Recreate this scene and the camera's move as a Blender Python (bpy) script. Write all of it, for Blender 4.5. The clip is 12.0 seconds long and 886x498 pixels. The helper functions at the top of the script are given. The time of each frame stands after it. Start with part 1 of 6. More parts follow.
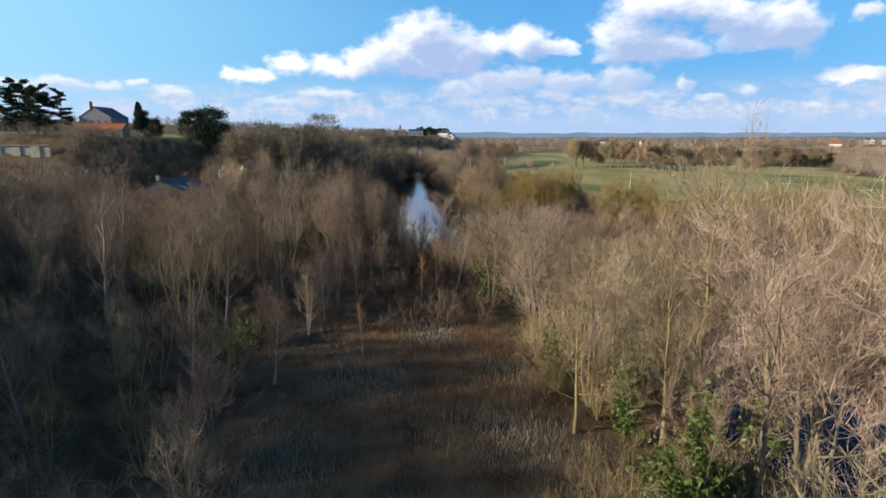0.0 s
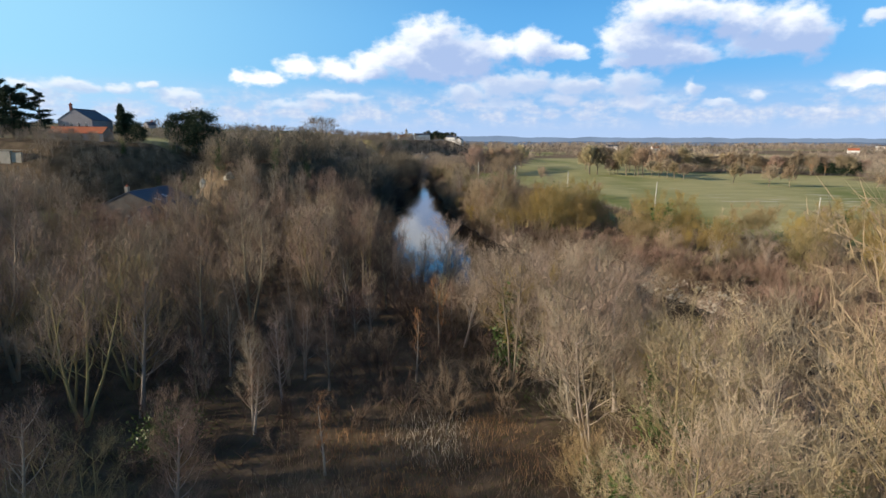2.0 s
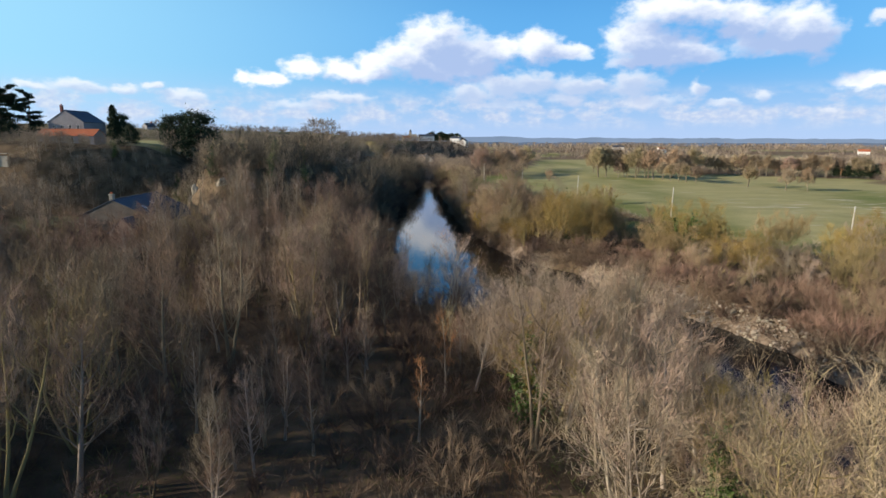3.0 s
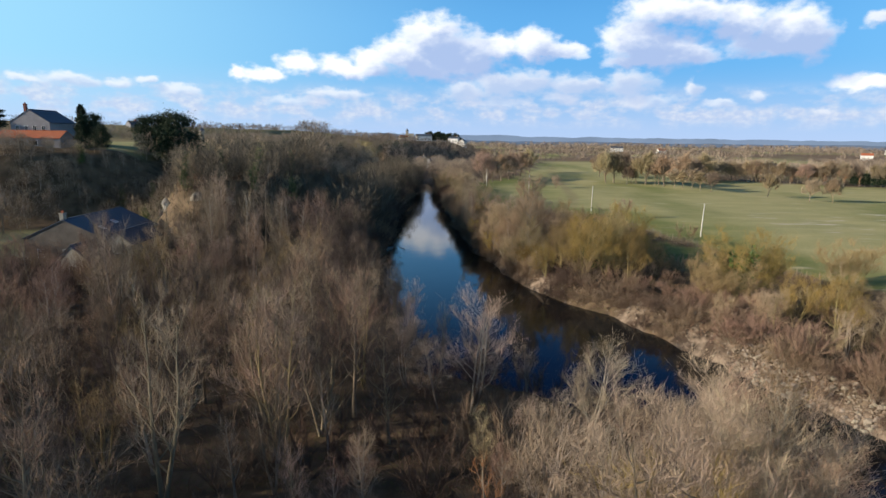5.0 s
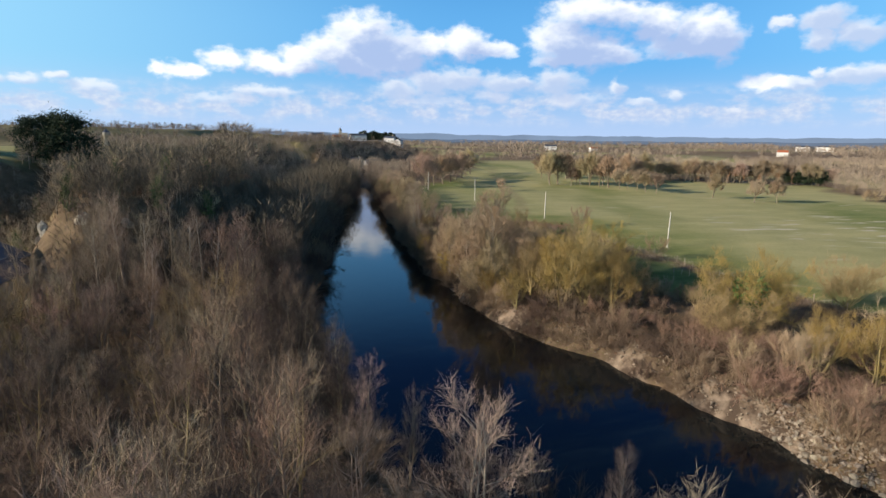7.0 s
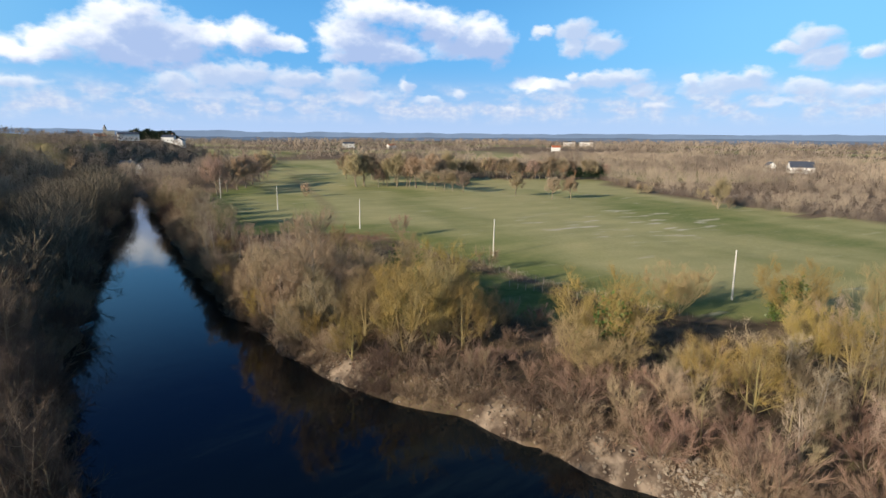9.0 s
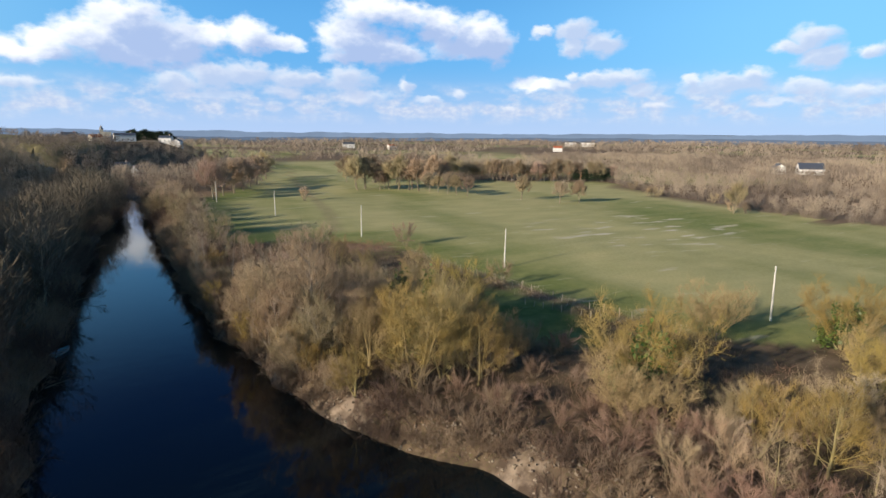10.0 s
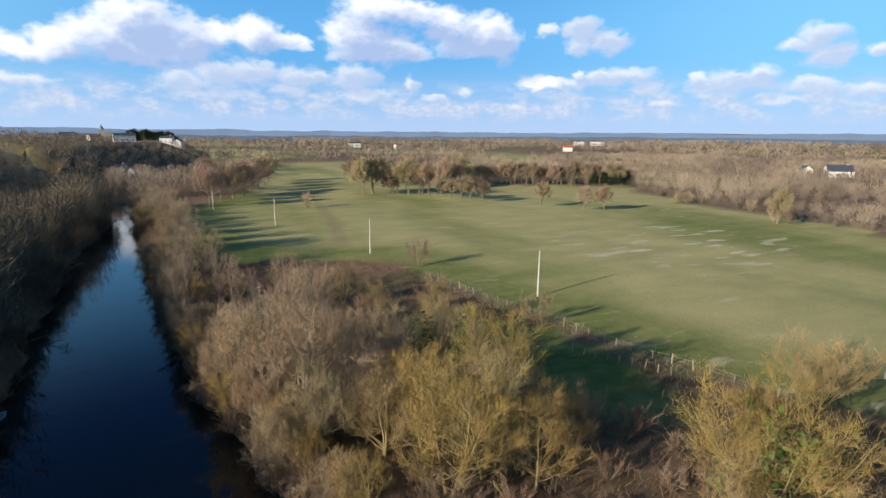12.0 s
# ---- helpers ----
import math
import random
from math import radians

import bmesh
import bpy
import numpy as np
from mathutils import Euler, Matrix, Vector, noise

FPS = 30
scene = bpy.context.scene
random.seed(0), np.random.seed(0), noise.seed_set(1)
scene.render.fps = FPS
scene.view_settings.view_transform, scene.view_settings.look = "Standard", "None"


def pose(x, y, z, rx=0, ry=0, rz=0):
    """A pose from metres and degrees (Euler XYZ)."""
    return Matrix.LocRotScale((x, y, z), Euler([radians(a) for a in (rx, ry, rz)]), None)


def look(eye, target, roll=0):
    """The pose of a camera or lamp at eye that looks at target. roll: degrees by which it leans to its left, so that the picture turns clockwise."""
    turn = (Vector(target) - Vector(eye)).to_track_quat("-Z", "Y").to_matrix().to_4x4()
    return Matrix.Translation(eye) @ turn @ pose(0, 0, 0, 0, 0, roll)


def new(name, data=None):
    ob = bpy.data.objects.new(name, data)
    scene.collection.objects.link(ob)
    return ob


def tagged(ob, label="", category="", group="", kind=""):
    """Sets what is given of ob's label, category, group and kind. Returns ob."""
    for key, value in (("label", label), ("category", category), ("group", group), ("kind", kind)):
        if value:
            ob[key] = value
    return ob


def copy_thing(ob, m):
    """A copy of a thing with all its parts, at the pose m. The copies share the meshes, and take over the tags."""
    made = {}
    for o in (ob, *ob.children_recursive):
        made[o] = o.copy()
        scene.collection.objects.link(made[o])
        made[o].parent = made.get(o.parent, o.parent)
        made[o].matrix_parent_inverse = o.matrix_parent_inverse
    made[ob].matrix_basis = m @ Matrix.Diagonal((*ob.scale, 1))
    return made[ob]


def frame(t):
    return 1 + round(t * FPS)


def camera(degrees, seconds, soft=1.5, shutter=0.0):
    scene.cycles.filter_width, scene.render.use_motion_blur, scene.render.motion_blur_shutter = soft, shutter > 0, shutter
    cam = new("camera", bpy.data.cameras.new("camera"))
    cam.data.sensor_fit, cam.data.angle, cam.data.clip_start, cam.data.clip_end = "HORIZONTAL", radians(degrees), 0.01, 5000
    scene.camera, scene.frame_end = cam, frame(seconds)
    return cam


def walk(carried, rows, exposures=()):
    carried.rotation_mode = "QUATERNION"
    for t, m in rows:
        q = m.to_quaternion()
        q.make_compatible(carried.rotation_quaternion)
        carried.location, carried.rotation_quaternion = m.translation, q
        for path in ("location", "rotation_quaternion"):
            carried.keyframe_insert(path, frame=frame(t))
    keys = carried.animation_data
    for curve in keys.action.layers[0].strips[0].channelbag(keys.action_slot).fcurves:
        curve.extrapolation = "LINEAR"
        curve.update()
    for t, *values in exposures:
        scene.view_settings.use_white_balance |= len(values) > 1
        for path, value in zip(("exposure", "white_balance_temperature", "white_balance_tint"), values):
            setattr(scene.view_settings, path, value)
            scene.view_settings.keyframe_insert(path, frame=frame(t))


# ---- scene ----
cam = camera(75.5, 12.0)
PATH = [
    (0, (5.675, 9.61, 19.997), (5.724, 11.572, 19.609), -0.1),
    (0.5, (5.834, 13.845, 20.296), (5.878, 15.808, 19.912), 0.0),
    (1, (6.082, 18.408, 20.45), (6.12, 20.371, 20.07), 0.2),
    (1.5, (6.27, 23.049, 20.64), (6.3, 25.013, 20.262), 0.1),
    (2, (6.358, 27.539, 20.852), (6.384, 29.503, 20.476), 0.2),
    (2.5, (6.419, 32.013, 21.259), (6.434, 33.977, 20.882), 0.2),
    (3, (6.156, 36.267, 21.633), (6.168, 38.232, 21.258), 0.2),
    (5, (3.658, 54.378, 24.38), (3.689, 56.34, 23.997), 0.8),
    (5.5, (3.143, 58.907, 24.672), (3.187, 60.869, 24.288), 0.8),
    (6, (2.617, 63.554, 25.151), (2.657, 65.516, 24.765), 0.8),
    (6.5, (2.144, 67.893, 25.505), (2.189, 69.855, 25.118), 0.8),
    (7, (1.714, 72.613, 25.809), (1.967, 74.559, 25.422), 0.6),
    (7.3, (1.56, 75.4, 26.02), (2.265, 77.232, 25.634), 0.5),
    (7.5, (1.501, 77.284, 26.158), (2.319, 79.068, 25.773), 0.4),
    (7.7, (1.53, 79.06, 26.33), (2.415, 80.812, 25.943), 0.4),
    (9.5, (4.256, 94.771, 27.88), (5.155, 96.514, 27.487), 0.4),
    (10, (5.666, 99.144, 28.237), (6.565, 100.887, 27.844), 0.4),
    (10.5, (7.281, 103.631, 28.728), (8.175, 105.376, 28.335), 0.4),
    (11, (8.719, 108.209, 29.221), (9.597, 109.961, 28.827), 0.4),
    (11.5, (9.936, 112.723, 29.624), (10.818, 114.474, 29.227), 0.4),
    (12, (11.136, 117.01, 29.602), (12.017, 118.76, 29.204), 0.4),
]
walk(cam, [(t, look(eye, target, roll)) for t, eye, target, roll in PATH], ((0.0, 0.32), (12.0, 0.32)))

# ---- world, sun ----
SUN_AZ, SUN_EL = radians(-101.8), radians(18.0)
SUN_DIR = Vector((math.sin(SUN_AZ) * math.cos(SUN_EL), math.cos(SUN_AZ) * math.cos(SUN_EL), math.sin(SUN_EL)))
sun = new("sun", bpy.data.lights.new("sun", "SUN"))
sun.data.energy, sun.data.angle, sun.data.color = 5.0, radians(0.6), (1.0, 0.87, 0.70)
sun.matrix_world = look(SUN_DIR * 100, (0, 0, 0))

# Puffs of the cumulus clouds: azimuth, elevation, half width, half height, in degrees.
HEAPS_NORTH = ((-0.4, 9.1, 3.2, 2.2), (2.8, 8.1, 2.7, 1.9), (-3.1, 7.8, 3.0, 1.6), (0.6, 6.8, 5.4, 1.5), (-6.3, 7.0, 1.9, 1.3), (3.6, 6.9, 2.4, 0.7), (-12.7, 6.6, 2.0, 0.9),
               (-9.6, 6.4, 1.9, 0.9), (-16.3, 5.5, 2.4, 0.7), (-18.3, 5.6, 0.8, 0.6), (-7.4, 6.0, 3.2, 0.8), (6.1, 8.4, 1.9, 1.2), (9.2, 8.6, 2.2, 1.5), (11.9, 8.1, 2.1, 0.8),
               (9.2, 7.9, 3.2, 0.6), (18.1, 8.9, 2.8, 2.0), (20.8, 8.0, 3.0, 1.8), (22.7, 7.5, 2.5, 1.2), (19.4, 7.1, 3.6, 0.7))
HEAPS_HIGH = ((20.6, 11.4, 3.8, 1.3), (23.8, 10.9, 2.7, 1.1), (26.9, 9.9, 2.2, 1.6), (30.3, 9.2, 2.8, 1.7), (32.0, 8.4, 1.8, 1.8), (29.2, 8.0, 3.8, 1.1), (35.7, 4.7, 1.8, 0.7))
HEAPS_LOW = ((6.1, 4.9, 2.4, 1.2), (8.8, 5.2, 2.7, 1.1), (13.0, 4.9, 2.7, 1.1), (14.6, 5.1, 1.6, 0.7), (18.1, 5.0, 2.3, 1.1), (12.0, 3.8, 2.1, 0.6), (19.7, 3.4, 2.6, 0.7),
             (2.9, 4.4, 2.2, 1.0), (-9.6, 4.0, 3.2, 0.5), (-12.8, 3.2, 3.2, 0.5), (5.6, 3.3, 2.7, 0.5), (23.6, 4.5, 0.8, 0.8), (25.8, 3.3, 1.2, 0.4), (28.8, 3.7, 0.9, 0.6),
             (33.7, 2.6, 0.7, 0.4), (-31.6, 4.2, 2.3, 0.6), (-27.9, 4.3, 1.1, 0.5), (-25.8, 4.5, 0.9, 0.4), (-23.1, 3.8, 2.0, 0.5), (-34.6, 4.2, 1.3, 0.4))
HEAPS_EAST = ((39.5, 9.3, 1.8, 1.2), (41.8, 8.3, 2.1, 1.1), (39.3, 7.9, 1.3, 0.9), (36.6, 9.3, 1.1, 0.5), (58.8, 7.9, 1.8, 1.0), (57.4, 7.2, 1.6, 0.6), (59.4, 6.4, 1.8, 0.9),
              (62.7, 6.6, 1.0, 0.6), (38.4, 4.6, 2.1, 0.5), (41.5, 5.0, 2.6, 0.7), (44.0, 5.2, 2.3, 0.8), (45.5, 4.2, 1.3, 0.6), (39.4, 5.4, 0.7, 0.5), (53.0, 4.5, 2.9, 1.0),
              (54.7, 5.1, 1.4, 0.7), (51.2, 4.1, 2.0, 0.6), (49.8, 4.8, 1.0, 0.5), (58.5, 4.0, 2.3, 0.7), (62.3, 3.6, 2.2, 0.6), (65.2, 3.5, 1.7, 0.6), (57.0, 2.9, 2.4, 0.4),
              (47.1, 2.8, 1.5, 0.4))


def build_sky():
    world = bpy.data.worlds.new("sky")
    world.use_nodes = True
    tree = world.node_tree
    tree.nodes.clear()
    link = tree.links.new

    def m(op, a, b=0.0, c=0.0, clamp=False):
        node = tree.nodes.new("ShaderNodeMath")
        node.operation, node.use_clamp = op, clamp
        for slot, v in zip(node.inputs, (a, b, c)):
            if isinstance(v, (int, float)):
                slot.default_value = v
            else:
                link(v, slot)
        return node.outputs[0]

    def step(x, lo, hi):
        node = tree.nodes.new("ShaderNodeMapRange")
        node.interpolation_type = "SMOOTHSTEP"
        link(x, node.inputs["Value"])
        node.inputs["From Min"].default_value, node.inputs["From Max"].default_value = lo, hi
        return node.outputs[0]

    def mix(f, a, b):
        node = tree.nodes.new("ShaderNodeMix")
        node.data_type = "RGBA"
        for slot, v in ((node.inputs[0], f), (node.inputs[6], a), (node.inputs[7], b)):
            if isinstance(v, (int, float)):
                slot.default_value = v
            elif isinstance(v, tuple):
                slot.default_value = (*v, 1)
            else:
                link(v, slot)
        return node.outputs[2]

    def fbm(vec, scale, detail, rough=0.55):
        node = tree.nodes.new("ShaderNodeTexNoise")
        link(vec, node.inputs["Vector"])
        node.inputs["Scale"].default_value, node.inputs["Detail"].default_value = scale, detail
        node.inputs["Roughness"].default_value = rough
        return node.outputs["Fac"]

    sky = tree.nodes.new("ShaderNodeTexSky")
    sky.sky_type, sky.sun_disc = "NISHITA", False
    sky.sun_elevation, sky.sun_rotation = SUN_EL, SUN_AZ
    sky.air_density, sky.dust_density, sky.ozone_density = 1.0, 0.6, 3.0
    coord = tree.nodes.new("ShaderNodeTexCoord")
    sep = tree.nodes.new("ShaderNodeSeparateXYZ")
    link(coord.outputs["Generated"], sep.inputs[0])
    az = m("MULTIPLY", m("ARCTAN2", sep.outputs[0], sep.outputs[1]), 57.2958)
    el = m("MULTIPLY", m("ARCSINE", sep.outputs[2]), 57.2958)
    flat = tree.nodes.new("ShaderNodeCombineXYZ")
    link(az, flat.inputs[0])
    link(m("MULTIPLY", el, 1.5), flat.inputs[1])

    def vec(op, a, b=None, c=None):
        node = tree.nodes.new("ShaderNodeVectorMath")
        node.operation = op
        for slot, v in zip(node.inputs, (a, b, c)):
            if isinstance(v, tuple):
                slot.default_value = v
            elif v is not None:
                link(v, slot)
        return node.outputs["Value"] if op == "LENGTH" else node.outputs[0]

    here = tree.nodes.new("ShaderNodeCombineXYZ")
    link(az, here.inputs[0])
    link(el, here.inputs[1])
    swirl = tree.nodes.new("ShaderNodeTexNoise")
    link(flat.outputs[0], swirl.inputs["Vector"])
    swirl.inputs["Scale"].default_value, swirl.inputs["Detail"].default_value, swirl.inputs["Roughness"].default_value = 0.6, 4.0, 0.5
    bent = vec("MULTIPLY_ADD", vec("SUBTRACT", swirl.outputs["Color"], (0.5, 0.5, 0.5)), (1.9, 1.4, 0.0), here.outputs[0])

    def puffs(at, heaps):
        """How deep a direction lies in the puffs: 1 in the middle of one, 0 at its rim."""
        best = None
        for a, e, w, h in heaps:
            far_off = vec("LENGTH", vec("MULTIPLY_ADD", at, (1 / w, 1 / h, 0.0), (-a / w, -e / h, 0.0)))
            depth = m("SUBTRACT", 1.0, far_off)
            best = depth if best is None else m("SMOOTH_MAX", depth, best, 0.22)
        return best

    billow = fbm(flat.outputs[0], 0.55, 4.0, 0.5)
    fine = fbm(flat.outputs[0], 1.5, 3.0, 0.55)
    lumps = m("MULTIPLY_ADD", m("SUBTRACT", billow, 0.5), 1.1, m("MULTIPLY", m("SUBTRACT", fine, 0.5), 0.34))

    def heap_of(heaps, sunward_step, soft):
        depth = m("ADD", puffs(bent, heaps), lumps)
        toward = m("ADD", puffs(vec("ADD", bent, sunward_step), heaps), lumps)
        return step(depth, -0.3, soft), m("SUBTRACT", 1.0, step(toward, -0.7, 0.55))

    high, high_lit = heap_of(HEAPS_NORTH + HEAPS_HIGH, (-1.5, 1.8, 0.0), 0.42)
    low, low_lit = heap_of(HEAPS_LOW + HEAPS_EAST, (-0.5, 0.6, 0.0), 0.5)
    # A broken layer of small far heaps low over the horizon.
    long = tree.nodes.new("ShaderNodeCombineXYZ")
    link(m("MULTIPLY", az, 0.5), long.inputs[0])
    link(m("MULTIPLY", el, 0.95), long.inputs[1])
    layer = fbm(long.outputs[0], 0.75, 4.0, 0.5)
    band = m("MULTIPLY", step(el, 0.6, 2.2), m("SUBTRACT", 1.0, step(el, 3.0, 5.2)))
    far = m("MULTIPLY", m("MULTIPLY", step(layer, 0.38, 0.62), band), 0.75)
    haze = m("SUBTRACT", 1.0, step(el, -1.0, 7.0))
    low_sky = m("MULTIPLY_ADD", step(el, 9.0, 20.0), 0.2, 0.76)
    clear = mix(low_sky, sky.outputs[0], mix(step(el, 9.0, 24.0), (1.15, 4.75, 9.8), mix(step(el, 22.0, 44.0), (0.16, 0.75, 2.8), (0.38, 0.95, 1.9))))
    sunward = step(az, 12.0, -50.0)
    clear = mix(m("MULTIPLY", m("MULTIPLY", sunward, 0.72), m("SUBTRACT", 1.0, step(el, 12.0, 28.0))), clear, (4.7, 8.7, 10.5))
    leeward = m("MULTIPLY", step(az, 26.0, 62.0), 0.45)
    clear = mix(m("MULTIPLY", leeward, m("SUBTRACT", 1.0, step(el, 12.0, 26.0))), clear, (3.3, 7.9, 11.5))
    air = mix(m("MULTIPLY", haze, 0.88), clear, (5.2, 6.6, 9.3))
    sheet = mix(far, air, mix(step(fine, 0.35, 0.7), (5.6, 6.5, 8.6), (7.6, 8.0, 9.0)))
    sheet = mix(m("MULTIPLY", low, m("MULTIPLY_ADD", step(el, 2.0, 6.0), 0.35, 0.5)), sheet, mix(low_lit, (5.7, 6.6, 8.7), (9.6, 9.8, 10.2)))
    full = mix(m("MULTIPLY", high, 0.94), sheet, mix(high_lit, (4.3, 5.5, 8.3), (10.6, 10.8, 11.1)))
    back = tree.nodes.new("ShaderNodeBackground")
    back.inputs["Strength"].default_value = 0.083
    link(full, back.inputs[0])
    out = tree.nodes.new("ShaderNodeOutputWorld")
    link(back.outputs[0], out.inputs[0])
    scene.world = world


build_sky()


# ---- materials ----
def material(name, base, other=None, scale=1.0, rough=0.85, spec=0.2, bump=0.0, bump_scale=12.0, vary=0.0, tint=None, metal=0.0):
    """A rough surface of two colours broken up by noise at two sizes; vary: how far whole objects differ; tint: the colour at the attribute tint = 1."""
    mat = bpy.data.materials.new(name)
    mat.use_nodes = True
    t = mat.node_tree
    p = t.nodes["Principled BSDF"]
    other = other or tuple(c * 0.6 for c in base)
    geo = t.nodes.new("ShaderNodeNewGeometry")
    big, small = t.nodes.new("ShaderNodeTexNoise"), t.nodes.new("ShaderNodeTexNoise")
    for tex, s in ((big, scale), (small, scale * 9.3)):
        t.links.new(geo.outputs["Position"], tex.inputs["Vector"])
        tex.inputs["Scale"].default_value, tex.inputs["Detail"].default_value = s, 4
    add = t.nodes.new("ShaderNodeMath")
    add.operation = "MULTIPLY_ADD"
    t.links.new(small.outputs["Fac"], add.inputs[0])
    add.inputs[1].default_value = 0.6
    half = t.nodes.new("ShaderNodeMath")
    half.operation = "SUBTRACT"
    t.links.new(big.outputs["Fac"], half.inputs[0])
    half.inputs[1].default_value = 0.32
    t.links.new(half.outputs[0], add.inputs[2])
    ramp = t.nodes.new("ShaderNodeMapRange")
    t.links.new(add.outputs[0], ramp.inputs["Value"])
    ramp.inputs["From Min"].default_value, ramp.inputs["From Max"].default_value = 0.25, 0.75
    mix = t.nodes.new("ShaderNodeMix")
    mix.data_type = "RGBA"
    t.links.new(ramp.outputs[0], mix.inputs[0])
    mix.inputs[6].default_value, mix.inputs[7].default_value = (*base, 1), (*other, 1)
    colour = mix.outputs[2]
    if tint:
        at = t.nodes.new("ShaderNodeAttribute")
        at.attribute_name = "tint"
        m2 = t.nodes.new("ShaderNodeMix")
        m2.data_type = "RGBA"
        t.links.new(at.outputs["Fac"], m2.inputs[0])
        t.links.new(colour, m2.inputs[6])
        m2.inputs[7].default_value = (*tint, 1)
        colour = m2.outputs[2]
    if vary:
        info = t.nodes.new("ShaderNodeObjectInfo")
        hsv = t.nodes.new("ShaderNodeHueSaturation")
        val = t.nodes.new("ShaderNodeMapRange")
        t.links.new(info.outputs["Random"], val.inputs["Value"])
        val.inputs["To Min"].default_value, val.inputs["To Max"].default_value = 1 - vary, 1 + vary
        t.links.new(val.outputs[0], hsv.inputs["Value"])
        hue = t.nodes.new("ShaderNodeMapRange")
        mul = t.nodes.new("ShaderNodeMath")
        mul.operation = "FRACT"
        m3 = t.nodes.new("ShaderNodeMath")
        m3.operation = "MULTIPLY"
        t.links.new(info.outputs["Random"], m3.inputs[0])
        m3.inputs[1].default_value = 7.31
        t.links.new(m3.outputs[0], mul.inputs[0])
        t.links.new(mul.outputs[0], hue.inputs["Value"])
        hue.inputs["To Min"].default_value, hue.inputs["To Max"].default_value = 0.5 - vary * 0.06, 0.5 + vary * 0.06
        t.links.new(hue.outputs[0], hsv.inputs["Hue"])
        t.links.new(colour, hsv.inputs["Color"])
        colour = hsv.outputs[0]
    t.links.new(colour, p.inputs["Base Color"])
    p.inputs["Roughness"].default_value, p.inputs["Metallic"].default_value = rough, metal
    p.inputs["Specular IOR Level"].default_value = spec
    if bump:
        b = t.nodes.new("ShaderNodeBump")
        tex = t.nodes.new("ShaderNodeTexNoise")
        t.links.new(geo.outputs["Position"], tex.inputs["Vector"])
        tex.inputs["Scale"].default_value, tex.inputs["Detail"].default_value = bump_scale, 5
        t.links.new(tex.outputs["Fac"], b.inputs["Height"])
        b.inputs["Strength"].default_value, b.inputs["Distance"].default_value = bump, 0.1
        t.links.new(b.outputs[0], p.inputs["Normal"])
    return mat


BARK = material("bark", (0.20, 0.165, 0.12), (0.30, 0.25, 0.17), 1.5, bump=0.5, vary=0.25)
BIRCH = material("pale_bark", (0.42, 0.36, 0.295), (0.28, 0.23, 0.18), 0.8, bump=0.4, vary=0.25)
TWIG_BROWN = material("brown_twigs", (0.262, 0.194, 0.145), (0.36, 0.268, 0.19), 0.25, vary=0.38)
TWIG_TAN = material("tan_twigs", (0.33, 0.245, 0.15), (0.44, 0.34, 0.22), 0.25, vary=0.34)
TWIG_GREY = material("grey_twigs", (0.355, 0.27, 0.19), (0.455, 0.355, 0.265), 0.25, vary=0.3)
TWIG_YELLOW = material("yellow_twigs", (0.40, 0.285, 0.085), (0.29, 0.21, 0.09), 0.3, vary=0.18)
TWIG_OLIVE = material("olive_twigs", (0.27, 0.20, 0.095), (0.35, 0.265, 0.14), 0.3, vary=0.2)
TWIG_PINK = material("reddish_twigs", (0.255, 0.163, 0.118), (0.35, 0.24, 0.17), 0.25, vary=0.22)
# Twig colour darkened to stand in for shade on the west bank.
TWIG_SHADE_DARK = material("shade_dark_twigs", (0.115, 0.085, 0.070), (0.17, 0.125, 0.095), 0.25, vary=0.2)
BARK_YELLOW = material("lichen_bark", (0.35, 0.275, 0.115), (0.24, 0.20, 0.12), 1.2, bump=0.5, vary=0.15)
FAR_TWIG = material("far_twigs", (0.345, 0.275, 0.205), (0.43, 0.345, 0.255), 0.02, tint=(0.135, 0.105, 0.09))
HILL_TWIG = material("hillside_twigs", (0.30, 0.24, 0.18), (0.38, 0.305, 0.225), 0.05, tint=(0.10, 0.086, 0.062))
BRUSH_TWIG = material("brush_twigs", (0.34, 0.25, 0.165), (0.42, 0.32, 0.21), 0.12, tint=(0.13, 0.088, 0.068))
IVY = material("ivy_leaves", (0.055, 0.10, 0.022), (0.11, 0.16, 0.03), 0.8, rough=0.5, spec=0.4, vary=0.15)
NEEDLE = material("dark_needles", (0.018, 0.032, 0.018), (0.035, 0.055, 0.025), 0.6, rough=0.7, vary=0.15)
BRAMBLE = material("dry_bramble", (0.15, 0.085, 0.058), (0.26, 0.16, 0.10), 0.15, tint=(0.10, 0.13, 0.035))
RUST = material("rusty_bramble", (0.23, 0.115, 0.075), (0.34, 0.195, 0.125), 0.4, tint=(0.13, 0.14, 0.05))
REED = material("dry_reed", (0.56, 0.51, 0.42), (0.42, 0.34, 0.24), 0.2, tint=(0.30, 0.17, 0.08))
LEAF_RED = material("dead_leaves", (0.36, 0.16, 0.07), (0.45, 0.24, 0.12), 1.5, vary=0.1)
CONCRETE = material("pale_concrete", (0.66, 0.63, 0.56), (0.52, 0.50, 0.45), 1.2, bump=0.2)
POST_WOOD = material("weathered_wood", (0.40, 0.34, 0.25), (0.27, 0.22, 0.16), 3.0, bump=0.3, vary=0.2)
SLATE = material("slate", (0.050, 0.062, 0.092), (0.08, 0.092, 0.12), 1.5, rough=0.5, spec=0.5, bump=0.3)
TILE = material("orange_tiles", (0.46, 0.15, 0.075), (0.34, 0.11, 0.06), 0.9, bump=0.4)
STONE = material("pale_limestone", (0.52, 0.47, 0.38), (0.38, 0.34, 0.28), 0.7, bump=0.4, bump_scale=5)
